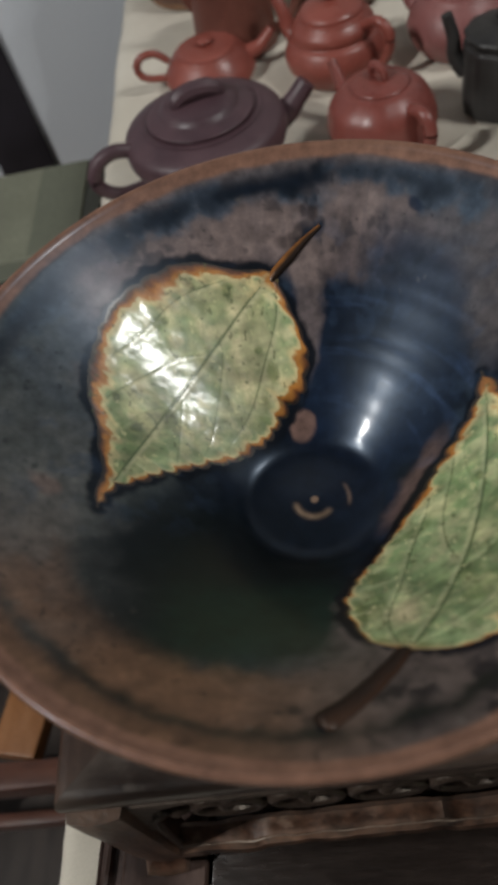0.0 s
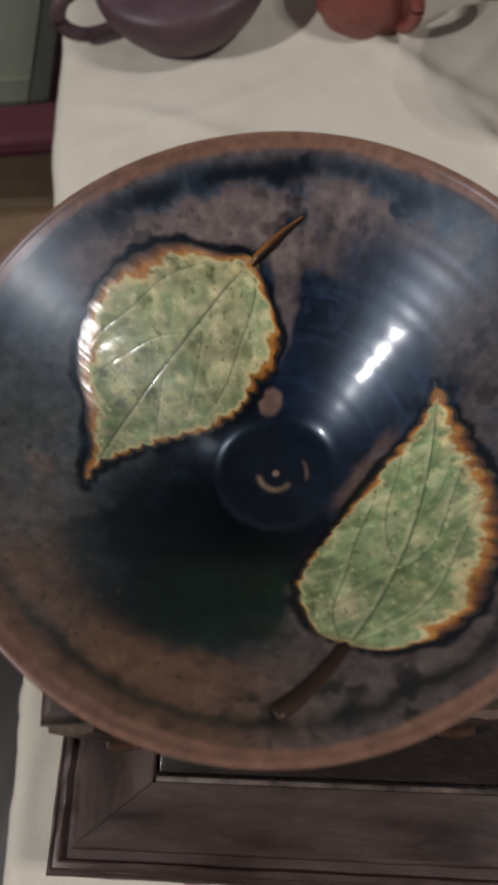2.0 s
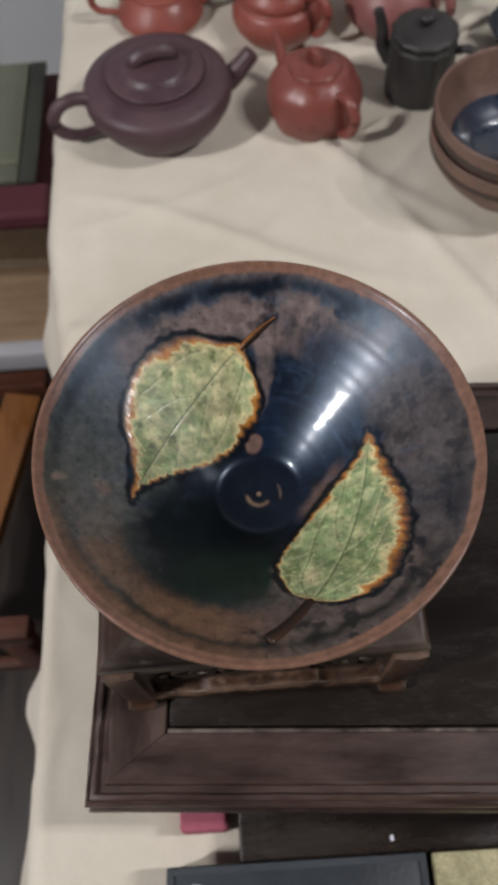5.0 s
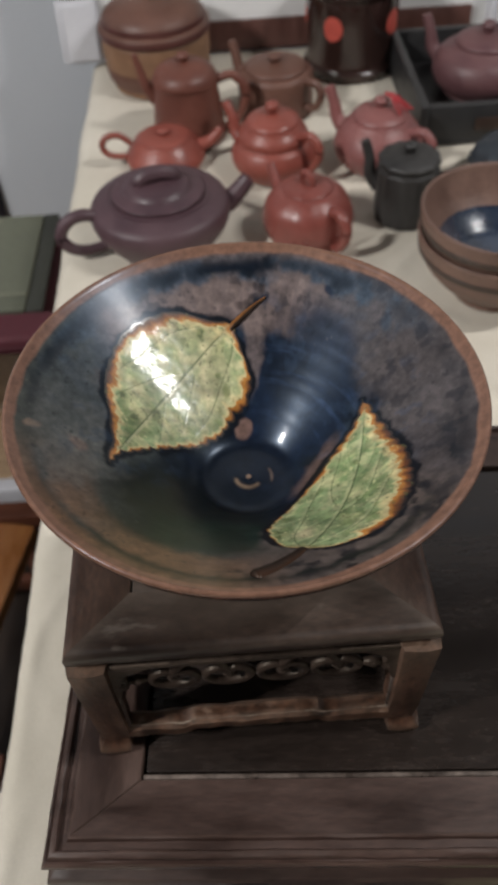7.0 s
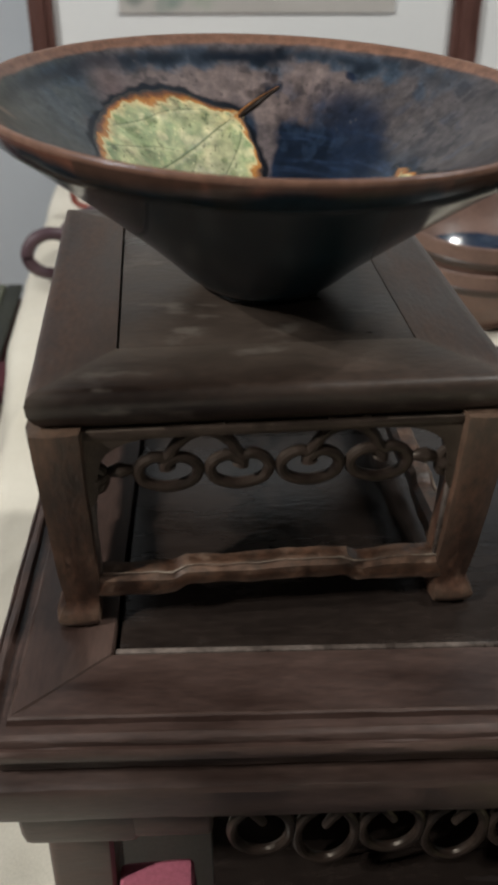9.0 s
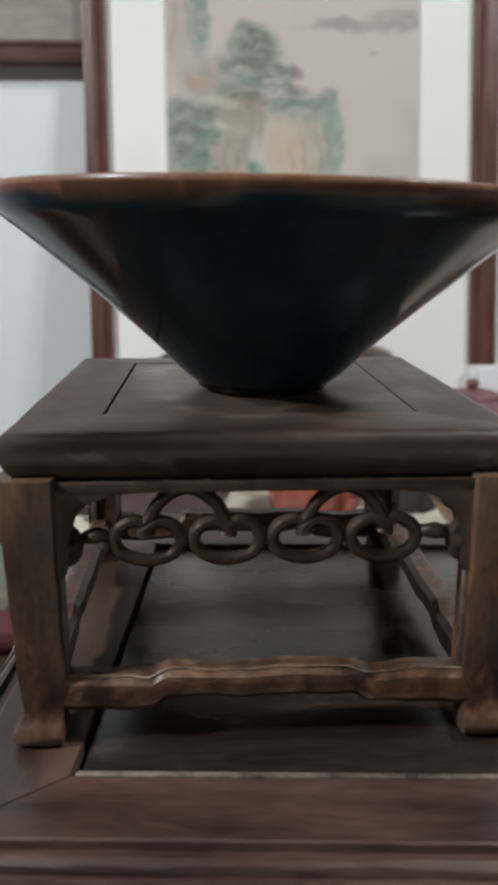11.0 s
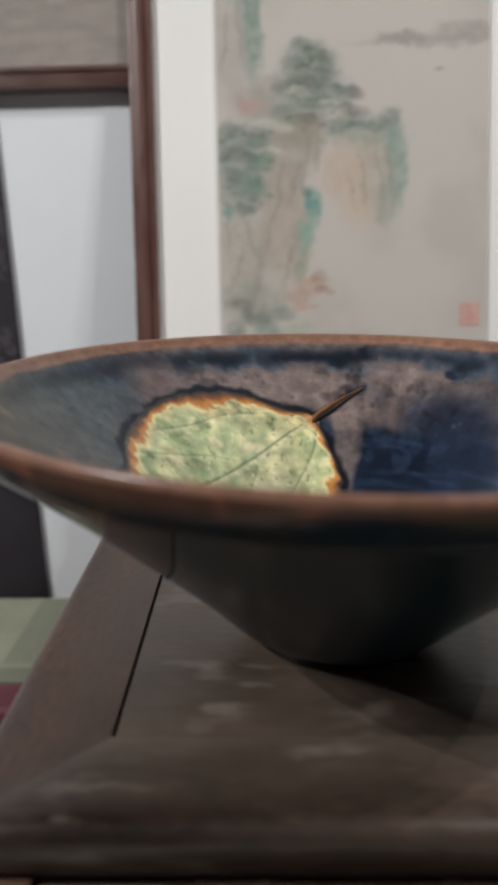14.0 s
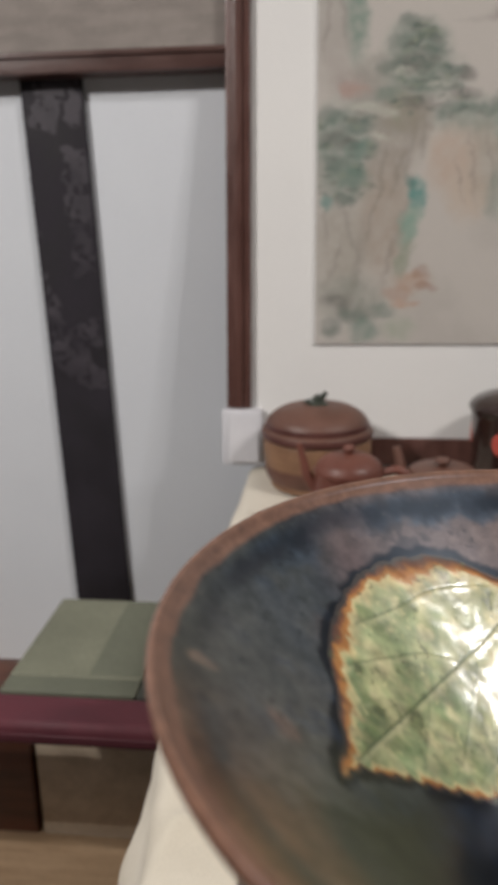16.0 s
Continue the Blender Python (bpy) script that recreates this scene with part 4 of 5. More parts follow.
c = blend(c, srgb(156, 138, 132), ease(.064, .070, R + edge_n) * (1 - ease(.076, .080, R)) * sector(70, 122, .25) * ease(.40, .6, n2) * .45)
c = blend(c, srgb(100, 92, 91), ease(.052, .066, R + edge_n) * sector(-25, 58) * .85)
c = blend(c, srgb(104, 92, 86), ease(.046, .056, R + edge_n) * sector(-100, -25, .3) * .95)
c = blend(c, UMBER, ease(.060, .070, R + edge_n) * sector(-165, -95, .3) * .92)
c = blend(c, srgb(122, 100, 98), ease(.045, .058, R + edge_n) * (1 - ease(.066, .074, R + edge_n)) * sector(130, 156, .2) * .8)
# green glaze at the near left, tinted also for the leaf's blurry reflection
c = blend(c, GREENISH, ease(.035, .05, R + edge_n) * (1 - ease(.064, .074, R)) * sector(-160, -105) * .8)
c = blend(c, STEEL, ease(.079, .083, R + edge_n) * (1 - ease(.088, .091, R)) * sector(30, 165, .3) * (.35 + .45 * ease(.4, .6, n2)))
c = blend(c, BLACK, np.exp(-((R - .0868 + .45 * edge_n) / .0030) ** 2) * (.25 + .50 * ease(.35, .6, n1)) * (1 - .5 * sector(-60, 40)) * (1 - .6 * sector(-175, -55)))
c = blend(c, BLACK, ease(.56, .66, n2) * ease(.45, .6, n1) * sector(-110, -10, .3) * ease(.066, .072, R) * .75)
c = blend(c, srgb(20, 30, 50), ease(.55, .68, n2) * ease(.05, .06, R) * sector(20, 190) * .25)


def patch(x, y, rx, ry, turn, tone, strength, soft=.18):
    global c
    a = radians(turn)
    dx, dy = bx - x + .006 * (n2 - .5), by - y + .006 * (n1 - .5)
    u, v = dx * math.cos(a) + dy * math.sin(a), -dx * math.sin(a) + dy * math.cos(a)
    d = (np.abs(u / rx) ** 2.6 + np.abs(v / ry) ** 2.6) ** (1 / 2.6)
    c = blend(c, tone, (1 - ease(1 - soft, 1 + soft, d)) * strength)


patch(.024, .036, .025, .031, -15, srgb(23, 36, 58), .85)
patch(.019, .052, .011, .022, 8, srgb(10, 16, 26), .55)
# brushed mottling of the navy zone, its bluish reflection streaks painted in
c = blend(c, srgb(58, 78, 112), ease(.50, .72, value_noise(TH * 2.2, R * 330, 1.0, 31, 3)) * sector(15, 80) * ease(.026, .034, R) * (1 - ease(.054, .066, R)) * .55)
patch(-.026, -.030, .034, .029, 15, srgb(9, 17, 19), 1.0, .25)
# green tinge: glaze colour plus the leaf's reflection, painted together
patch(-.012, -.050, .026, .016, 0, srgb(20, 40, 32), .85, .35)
patch(.006, .054, .004, .016, -12, MAUVE, .7, .4)
patch(.010, -.046, .006, .016, -20, MAUVE, .75, .4)
patch(.030, -.004, .004, .014, -42, srgb(120, 96, 88), .7, .4)
patch(-.0012, .0264, .0040, .0032, 0, srgb(132, 104, 94), .9, .25)
patch(-.0693, -.0085, .0040, .0026, 130, srgb(150, 108, 88), .9, .4)
patch(.0115, .0780, .0022, .0016, -10, BLACK, .95, .25)
patch(.0078, .0783, .0011, .0016, 0, BLACK, .9, .3)
patch(.0066, .0838, .0016, .0030, -25, BLACK, .8, .5)
patch(.0140, .0868, .0024, .0020, 10, BLACK, .8, .5)
patch(.0424, .0694, .0028, .0018, -20, srgb(22, 34, 56), .95, .3)
patch(-.0850, -.0095, .0034, .0018, 50, srgb(138, 116, 100), .8, .35)
patch(.0040, .0718, .0060, .0022, 28, srgb(12, 14, 20), .95, .3)
c = blend(c, srgb(34, 36, 28), np.exp(-((R - .0852 + .30 * edge_n) / .0018) ** 2) * sector(-170, -40, .3) * (.5 + .4 * ease(.35, .6, n1)))
c = blend(c, srgb(150, 130, 124), ease(.060, .065, R + .5 * edge_n) * (1 - ease(.078, .084, R + .5 * edge_n)) * sector(62, 128, .15) * (.30 + .16 * ease(.35, .6, streak)))
c = blend(c, srgb(16, 24, 36), np.exp(-((R - .0858 + .35 * edge_n) / .0024) ** 2) * sector(58, 172, .3) * (.55 + .4 * ease(.35, .6, n1)))
c = blend(c, srgb(84, 92, 100), ease(.046, .062, R + edge_n) * (1 - ease(.078, .086, R)) * sector(140, 186, .3) * (.30 + .35 * ease(.42, .58, n2)))
# lighter grey on the left wall, highlight bloom included in the colour
c = blend(c, srgb(108, 108, 106), ease(.052, .064, R + edge_n) * (1 - ease(.084, .089, R)) * sector(160, 222, .3) * (.25 + .35 * ease(.40, .58, n1)))
c = blend(c, srgb(128, 104, 100), np.exp(-((bx + .055) / .008) ** 2 - ((by - .054) / .010) ** 2) * .7)
specks = value_noise(bx, by, 520, 29, 2)
c = blend(c, srgb(120, 116, 108), ease(.84, .90, specks) * ease(.055, .07, R) * .3)
c = blend(c, BLACK, ease(.80, .88, 1 - specks) * ease(.055, .07, R) * .5)
c = blend(c, srgb(15, 21, 32), (1 - ease(.0190, .0240, R)) * .75)
ring_r = np.hypot(bx - .0, by + .000)
c = blend(c, srgb(140, 118, 98), np.exp(-((ring_r - .0058) / .0009) ** 2) * (1 - ease(.9, 1.4, np.abs((TH + 1.9 + np.pi) % (2 * np.pi) - np.pi))) * .9)
c = blend(c, srgb(132, 110, 96), np.exp(-((ring_r - .0105) / .0006) ** 2) * (1 - ease(.2, .5, np.abs((TH - .1 + np.pi) % (2 * np.pi) - np.pi))) * .6)
c = blend(c, srgb(150, 124, 104), (1 - ease(.0009, .0014, ring_r)) * .9)
# the glaze runs dark round the leaves
for leaf_ in LEAVES:
    line, stalk = leaf_rim(leaf_), np.array([q[:2] for q in leaf_["stem"]])
    stalk = np.stack([np.interp(np.linspace(0, 1, 40), np.linspace(0, 1, len(stalk)), stalk[:, k]) for k in (0, 1)], -1)
    for pts_, reach in ((line, .0024), (stalk, .0026)):
        far = np.full(R[:n_in].shape, 1.0)
        for q in pts_:
            far = np.minimum(far, (bx[:n_in] - q[0]) ** 2 + (by[:n_in] - q[1]) ** 2)
        far = np.sqrt(far) + .004 * (n2[:n_in] - .5)
        c[:n_in] = blend(c[:n_in], srgb(10, 13, 20), (1 - ease(reach * .35, reach, far)) * .97)
c = blend(c, srgb(54, 72, 98), ease(.54, .68, value_noise(bx, by, 210, 36, 3)) * ease(.45, .6, n1) * ease(.026, .034, R) * (1 - ease(.072, .082, R)) * sector(-20, 200) * .30)
c = blend(c, srgb(18, 22, 32), ease(.58, .66, value_noise(bx, by, 150, 37, 4)) * ease(.056, .068, R + edge_n) * sector(-70, 150) * .45)
lip = ease(.0903, .0917, R + .12 * edge_n)
c = blend(c, RIM, lip)
c *= .62 * (1 + (1 - .85 * lip) * (.60 * (mott - .5) + .38 * (value_noise(bx, by, 640, 27, 3) - .5)))[..., None]
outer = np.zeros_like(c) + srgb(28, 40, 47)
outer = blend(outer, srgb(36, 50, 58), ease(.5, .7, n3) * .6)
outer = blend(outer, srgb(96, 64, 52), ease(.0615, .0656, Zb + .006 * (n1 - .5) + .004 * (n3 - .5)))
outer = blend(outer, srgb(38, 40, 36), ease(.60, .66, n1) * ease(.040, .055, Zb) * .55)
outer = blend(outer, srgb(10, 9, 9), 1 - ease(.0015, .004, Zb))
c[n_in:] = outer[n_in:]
c[n_in - 3:n_in + 4] = np.array(RIM) * .58 * (.95 + .1 * mott[n_in - 3:n_in + 4, :, None])
# faint throwing rings inside the bowl
Zb[:n_in] += (.000012 + .000014 * value_noise(TH * 3, R * 120, 1.0, 33, 2)[:n_in]) * (.25 + .75 * sector(0, 95, .3)[:n_in]) * np.sin(R[:n_in] * 2 * np.pi / .0056 + .8 * np.sin(3 * TH[:n_in]) + .7 * np.sin(R[:n_in] * 410)) * ease(.024, .03, R[:n_in]) * (1 - ease(.075, .085, R[:n_in]))

P = np.stack([bx, by, Zb], -1)
P = np.concatenate([P, P[:, :1]], 1)
bowl = thing("leaf_bowl", (BX, BY, SZ), "brown-rimmed dark glazed conical bowl with two leaves fired inside", "bowl")
bowl.matrix_basis = pose(BX, BY, SZ + .0005, .6, 1.5, 0) @ Matrix.Diagonal((1.0095, 1.0095, 1.02, 1))
me = bpy.data.meshes.new("bowl_body")
idx = np.arange(len(prof) * seg).reshape(len(prof), seg)
nxt = np.roll(idx, -1, 1)
faces = np.stack([idx[:-1], nxt[:-1], nxt[1:], idx[1:]], -1).reshape(-1, 4)
me.from_pydata(np.stack([bx, by, Zb], -1).reshape(-1, 3).tolist(), [], faces.tolist())
me.polygons.foreach_set("use_smooth", [True] * len(me.polygons))
me.materials.append(M["glaze"])
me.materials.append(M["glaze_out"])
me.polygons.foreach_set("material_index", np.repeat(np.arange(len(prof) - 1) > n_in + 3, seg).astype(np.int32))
blots = value_noise(bx, by, 105, 41, 3)
smooth_glaze = .28 + .55 * sector(5, 85, .3) * (1 - ease(.066, .078, R)) * ease(.46, .60, blots) + .30 * (1 - ease(.017, .019, R)) - .15 * np.exp(-((R - .0225) / .003) ** 2)
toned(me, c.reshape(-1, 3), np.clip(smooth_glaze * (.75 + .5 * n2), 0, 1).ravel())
body = new("body", me)
body.parent = bowl


def fired_leaf(spec):
    """A leaf fused into the glaze: a thin sheet with burnt margin and fine veins, draped on the bowl's inside."""
    s, v, off, wall, px, py, length = leaf_plan(spec)
    seed = spec["seed"]
    dist = np.minimum((1 - np.abs(v)) * wall, np.minimum(s, 1 - s) * length * .9 + .0004)
    vein = np.exp(-(off / (.00050 - .00028 * s)) ** 2) * (1 - ease(.84, .97, s))
    beside = np.exp(-((off - .0009) / (.0009 - .0004 * s)) ** 2) * (1 - ease(.80, .95, s))
    for side, s0, reach, bend_, strong in spec["veins"]:
        run = (s - s0) * length
        target = side * reach * (1 - np.exp(-np.maximum(run, 0) / bend_)) + .0005 * np.sin(run * 210 + s0 * 30)
        on = (run > 0) & (np.sign(off) == side)
        fade = strong * ease(0, .002, run) * (1 - ease(.62, .92, np.abs(v))) * (1 - ease(.60, .85, s - s0))
        vein = np.maximum(vein, np.where(on, np.exp(-((off - target) / .00026) ** 2) * .80 * fade, 0))
        beside = np.maximum(beside, np.where(on, np.exp(-((off - target - .0009) / .0007) ** 2) * .7 * fade, 0))
    a1, a2, a3 = value_noise(px, py, 110, seed + 2, 3), value_noise(px, py, 230, seed + 3, 3), value_noise(px, py, 480, seed + 4, 3)
    a4, a5 = value_noise(px, py, 60, seed + 15, 3), value_noise(px, py, 340, seed + 16, 2)
    CREAM, GREEN, DARK = srgb(212, 205, 156), srgb(122, 150, 98), srgb(92, 108, 60)
    # soft blotches where the leaf's flesh burnt away unevenly
    t = np.zeros((*s.shape, 3)) + srgb(168, 180, 134)
    t = blend(t, GREEN, (1 - spec["cream"]) * .60)
    t = blend(t, GREEN, ease(.30, .70, a4) * .85)
    t = blend(t, srgb(150, 168, 122), ease(.3, .7, value_noise(px, py, 85, seed + 22, 2)) * .5)
    t = blend(t, CREAM, ease(.56 - .28 * spec["cream"], .84 - .26 * spec["cream"], a1) * (.55 + .35 * spec["cream"]))
    t = blend(t, srgb(226, 214, 170), ease(.50, .74, a2) * (.35 + .4 * spec["cream"]))
    x_, y_, rx_, ry_ = spec["pale"]
    t = blend(t, srgb(220, 202, 162), np.exp(-((px - x_ + .004 * (a1 - .5)) / rx_) ** 2 - ((py - y_ + .004 * (a2 - .5)) / ry_) ** 2) * .75)
    t = blend(t, srgb(96, 120, 76), ease(.46, .70, value_noise(px, py, 95, seed + 20, 3)) * .50)
    t = blend(t, DARK, ease(.60, .80, value_noise(px, py, 130, seed + 24, 2)) * .55)
    t = blend(t, srgb(118, 140, 98), ease(.50, .85, a5) * .35)
    t = blend(t, CREAM, ease(.50, .85, a3) * .25)
    rad = np.abs(off) + s * length * .25
    comb = value_noise(s * 46 + off * 330, rad * 50, 1.0, seed + 5, 2)
    t = blend(t, srgb(204, 204, 164), ease(.50, .78, comb) * ease(.35, .75, np.abs(v)) * .28)
    t = blend(t, srgb(212, 206, 166), beside * (.30 + .35 * spec["cream"]))
    # the fine net of small veins
    rng = np.random.RandomState(seed)
    dots = np.stack([rng.uniform(px.min(), px.max(), 520), rng.uniform(py.min(), py.max(), 520)], -1)
    net = np.zeros_like(s)
    for i in range(len(s)):
        dd = np.sort(np.hypot(px[i][:, None] + .0010 * (a3[i][:, None] - .5) - dots[:, 0], py[i][:, None] + .0010 * (a2[i][:, None] - .5) - dots[:, 1]), -1)[:, :2]
        net[i] = 1 - ease(.0001, .0007, dd[:, 1] - dd[:, 0])
    t = blend(t, srgb(108, 130, 74), net * .20 * ease(.3, .6, a1))
    t = blend(t, srgb(220, 212, 170), net * .16 * ease(.5, .8, 1 - a1))
    t = blend(t, srgb(62, 82, 42), vein * (.92 - .2 * spec["cream"]))
    for hx, hy, big in spec["holes"]:
        d = np.hypot(px - hx + .0022 * (a3 - .5), (py - hy) * .8 + .0022 * (a2 - .5)) / big
        t = blend(t, srgb(104, 118, 68), (1 - ease(.0008, .0030, d)) * .7)
        t = blend(t, srgb(58, 66, 38), np.exp(-((d - .0009) / .0006) ** 2) * .6 * ease(.4, .6, a5))
    # the burnt margin: cream fibres, orange-brown, then nearly black
    band = np.zeros_like(s)
    for side, s0, s1, wide_ in spec["band"]:
        band = band + np.where(np.sign(v + 1e-6) == side, wide_ * ease(s0 - .04, s0 + .04, s) * (1 - ease(s1 - .04, s1 + .04, s)), 0)
    fibre = .55 * value_noise(s * 42 + off * 60, np.sign(v) + np.abs(off) * 40, 1.0, seed + 14, 2) + .45 * value_noise(px, py, 420, seed + 18, 3)
    burn = np.maximum(band, .0014) * 1.30 * (.10 + 1.25 * fibre + .9 * (value_noise(s, np.sign(v) * 2, 16, seed + 6, 3) - .35))
    burn = np.maximum(burn, .0007)
    t = blend(t, srgb(218, 198, 146), (1 - ease(burn * 1.1, burn * 1.9, dist)) * .75)
    t = blend(t, srgb(176, 116, 48), 1 - ease(burn * .85, burn * 1.15, dist))
    t = blend(t, srgb(138, 76, 24), (1 - ease(burn * .45, burn * .85, dist)) * ease(.35, .6, a2) * .9)
    t = blend(t, srgb(78, 38, 14), (1 - ease(burn * .22, burn * .78, dist + .0014 * (a3 - .5))) * .92)
    t = blend(t, srgb(26, 15, 10), 1 - ease(.0005, .0017, dist + .0014 * (fibre - .5) + .0010 * (a3 - .5)))
    t = blend(t, srgb(150, 98, 50), ease(.90, .96, s) * .75 * ease(.0005, .0016, dist))
    t = blend(t, srgb(120, 84, 42), (1 - ease(.0, .05, s)) * .6)
    lift = .00042 * ease(0, .0055, dist) - .00007 * vein + .00006 * beside + (.00052 * (a4 - .5) + .00045 * (a1 - .5) + .00020 * (a2 - .5)) * ease(.002, .0065, dist)
    pz = inner_z(np.hypot(px, py)) + lift + .00006
    crisp = value_noise(px, py, 300, seed + 30, 4) - .5 + .7 * (value_noise(s * 30 + off * 420, rad * 30, 1.0, seed + 31, 3) - .5)
    t *= (.76 + .06 * spec["cream"] + .62 * crisp)[..., None]
    flecks = value_noise(px, py, 620, seed + 32, 2)
    t = blend(t, srgb(66, 74, 40), ease(.74, .84, flecks) * .6)
    t = blend(t, srgb(206, 202, 152), ease(.74, .86, 1 - flecks) * .5 * ease(.002, .004, dist))
    ob = grid_mesh("leaf", np.stack([px, py, pz], -1), "leaf", bowl, spec["label"])
    toned(ob.data, t.reshape(-1, 3))
    pts = [(x, y, float(inner_z(math.hypot(x, y))) - .0003) for x, y, _ in spec["stem"]]
    st = part("stalk", tube(pts, [w_ for _, _, w_ in spec["stem"]], 12, 12, flat=1.5), "stalk", ob, "burnt brown leaf stalk", 180)
    g = np.array([v_.co[:2] for v_ in st.data.vertices])
    turn_ = np.arange(len(g)) % 12 * 2 * np.pi / 12
    streaks = .5 + .45 * np.cos(turn_) + .5 * (value_noise(g[:, 0] * .7, turn_ * .002, 300, seed + 9) - .5)
    toned(st.data, blend(np.zeros((len(g), 3)) + spec["stalk"], srgb(34, 21, 14), ease(.35, .65, streaks)) * .66)


for leaf_ in LEAVES:
    fired_leaf(leaf_)


# ---------------------------------------------------------------- teapots and jars on the cloth
def teapot(name, at, turn, clay, label, body, lid, knob, spout=None, handle=None, lobes=0, depth=0.0, ring_knob=False, group="pots on the cloth", tall=1.0):
    """A pot with body, lid > knob, spout and handle, all heights times tall. Spout: points with radii; handle: points and a radius. The spout points along +x."""
    t = thing(name, at, label, "teapot", group, turn)
    body, lid = [(r, z * tall) for r, z in body], [(r, z * tall) for r, z in lid]
    knob = ([(x, y, z * tall) for x, y, z in knob[0]], knob[1]) if ring_knob else [(r, z * tall) for r, z in knob]
    spout = spout and [(x, y, z * tall, r) for x, y, z, r in spout]
    handle = handle and ([(x, y, z * tall) for x, y, z in handle[0]], handle[1])

    def smooth_profile(p):
        return [(max(q.x, 0), q.z) for q in curve_points([(r, 0, z) for r, z in p], 5)]
    part("body", lathe(smooth_profile(body), 64, lobes, depth), clay, t, "", 50)
    top = part("lid", lathe(smooth_profile(lid), 56, lobes, depth), clay, t, "", 50)
    if ring_knob:
        part("knob", tube(*knob, 10, 6), clay, top)
    else:
        part("knob", lathe(smooth_profile(knob), 32), clay, top, "", 60)
    if spout:
        part("spout", tube([p[:3] for p in spout], [p[3] for p in spout], 16, 8), clay, t)
    if handle:
        part("handle", tube(handle[0], handle[1], 12, 8), clay, t)
    return t


teapot("teapot", (-.074, .564, TABLE), 14, "purple", "large squat purple clay teapot with bridge knob",
       [(0, .001), (.047, .001), (.052, .004), (.066, .020), (.0750, .036), (.0765, .047), (.0735, .0555), (.064, .061), (.055, .0645), (.052, .065), (0, .065)],
       [(.0490, .0640), (.0500, .0670), (.0490, .0690), (.0380, .0720), (.0350, .0750), (.0300, .0780), (.016, .0795), (0, .080)],
       ([(-.019, 0, .076), (-.018, 0, .082), (-.010, 0, .0860), (0, 0, .0868), (.010, 0, .0860), (.018, 0, .082), (.019, 0, .076)], [.007, .0080, .0085, .0085, .0085, .0080, .007]),
       [(.058, 0, .030, .014), (.078, 0, .038, .0120), (.090, 0, .048, .0098), (.102, 0, .060, .0088)],
       ([(-.066, 0, .050), (-.086, 0, .056), (-.104, 0, .050), (-.112, 0, .034), (-.104, 0, .019), (-.086, 0, .012), (-.052, 0, .016)], [.0065, .0068, .0068, .0068, .0066, .006, .0055]), ring_knob=True)

teapot("teapot", (.088, .561, TABLE), 122, "red", "small round red clay teapot with a twig knob",
       [(0, .001), (.039, .001), (.044, .004), (.0495, .018), (.0500, .030), (.0460, .045), (.036, .056), (.026, .0605), (0, .061)],
       [(.027, .0600), (.0272, .0618), (.022, .0645), (.012, .0668), (0, .067)],
       ([(-.009, 0, .064), (-.008, .001, .073), (0, .002, .078), (.008, .001, .074), (.010, 0, .064)], [.003, .0035, .004, .0035, .003]),
       [(.040, 0, .022, .010), (.054, 0, .032, .0075), (.062, 0, .046, .0055), (.070, 0, .058, .0045)],
       ([(-.040, 0, .050), (-.056, 0, .053), (-.066, 0, .042), (-.064, 0, .026), (-.054, 0, .012), (-.042, 0, .009)], [.0050, .0058, .0060, .0060, .0056, .005]), lobes=8, depth=.03, ring_knob=True)

teapot("teapot", (.060, .703, TABLE), 138, "orange", "glossy orange-red waisted clay teapot with ball knob",
       [(0, .001), (.034, .001), (.039, .003), (.049, .018), (.0515, .032), (.047, .045), (.0420, .050), (.0425, .054), (.0415, .060), (.036, .068), (.031, .072), (0, .073)],
       [(.032, .071), (.0325, .074), (.028, .079), (.014, .084), (0, .085)],
       [(.004, .083), (.005, .086), (.0085, .091), (.0075, .097), (.003, .100), (0, .1005)],
       [(.042, 0, .026, .011), (.058, 0, .040, .0085), (.064, 0, .060, .0065), (.074, 0, .078, .0055)],
       ([(-.038, 0, .062), (-.056, 0, .070), (-.068, 0, .058), (-.066, 0, .038), (-.056, 0, .022), (-.046, 0, .020)], [.0045, .005, .0052, .005, .0045, .004]), tall=0.9)

teapot("teapot", (-.075, .745, TABLE), 4, "orange", "flat orange clay teapot with ear handle",
       [(0, .001), (.042, .001), (.047, .003), (.0505, .010), (.049, .018), (.042, .031), (.036, .039), (.031, .041), (0, .041)],
       [(.032, .0405), (.0325, .0425), (.028, .0445), (.012, .0460), (0, .046)],
       [(.004, .0455), (.005, .047), (.008, .050), (.006, .053), (0, .054)],
       [(.040, 0, .020, .010), (.056, 0, .026, .0075), (.066, 0, .036, .0058), (.074, 0, .046, .005)],
       ([(-.042, 0, .036), (-.056, 0, .050), (-.072, 0, .048), (-.078, 0, .034), (-.070, 0, .020), (-.046, 0, .014)], [.0038, .004, .0042, .0042, .004, .0038]), tall=0.82)

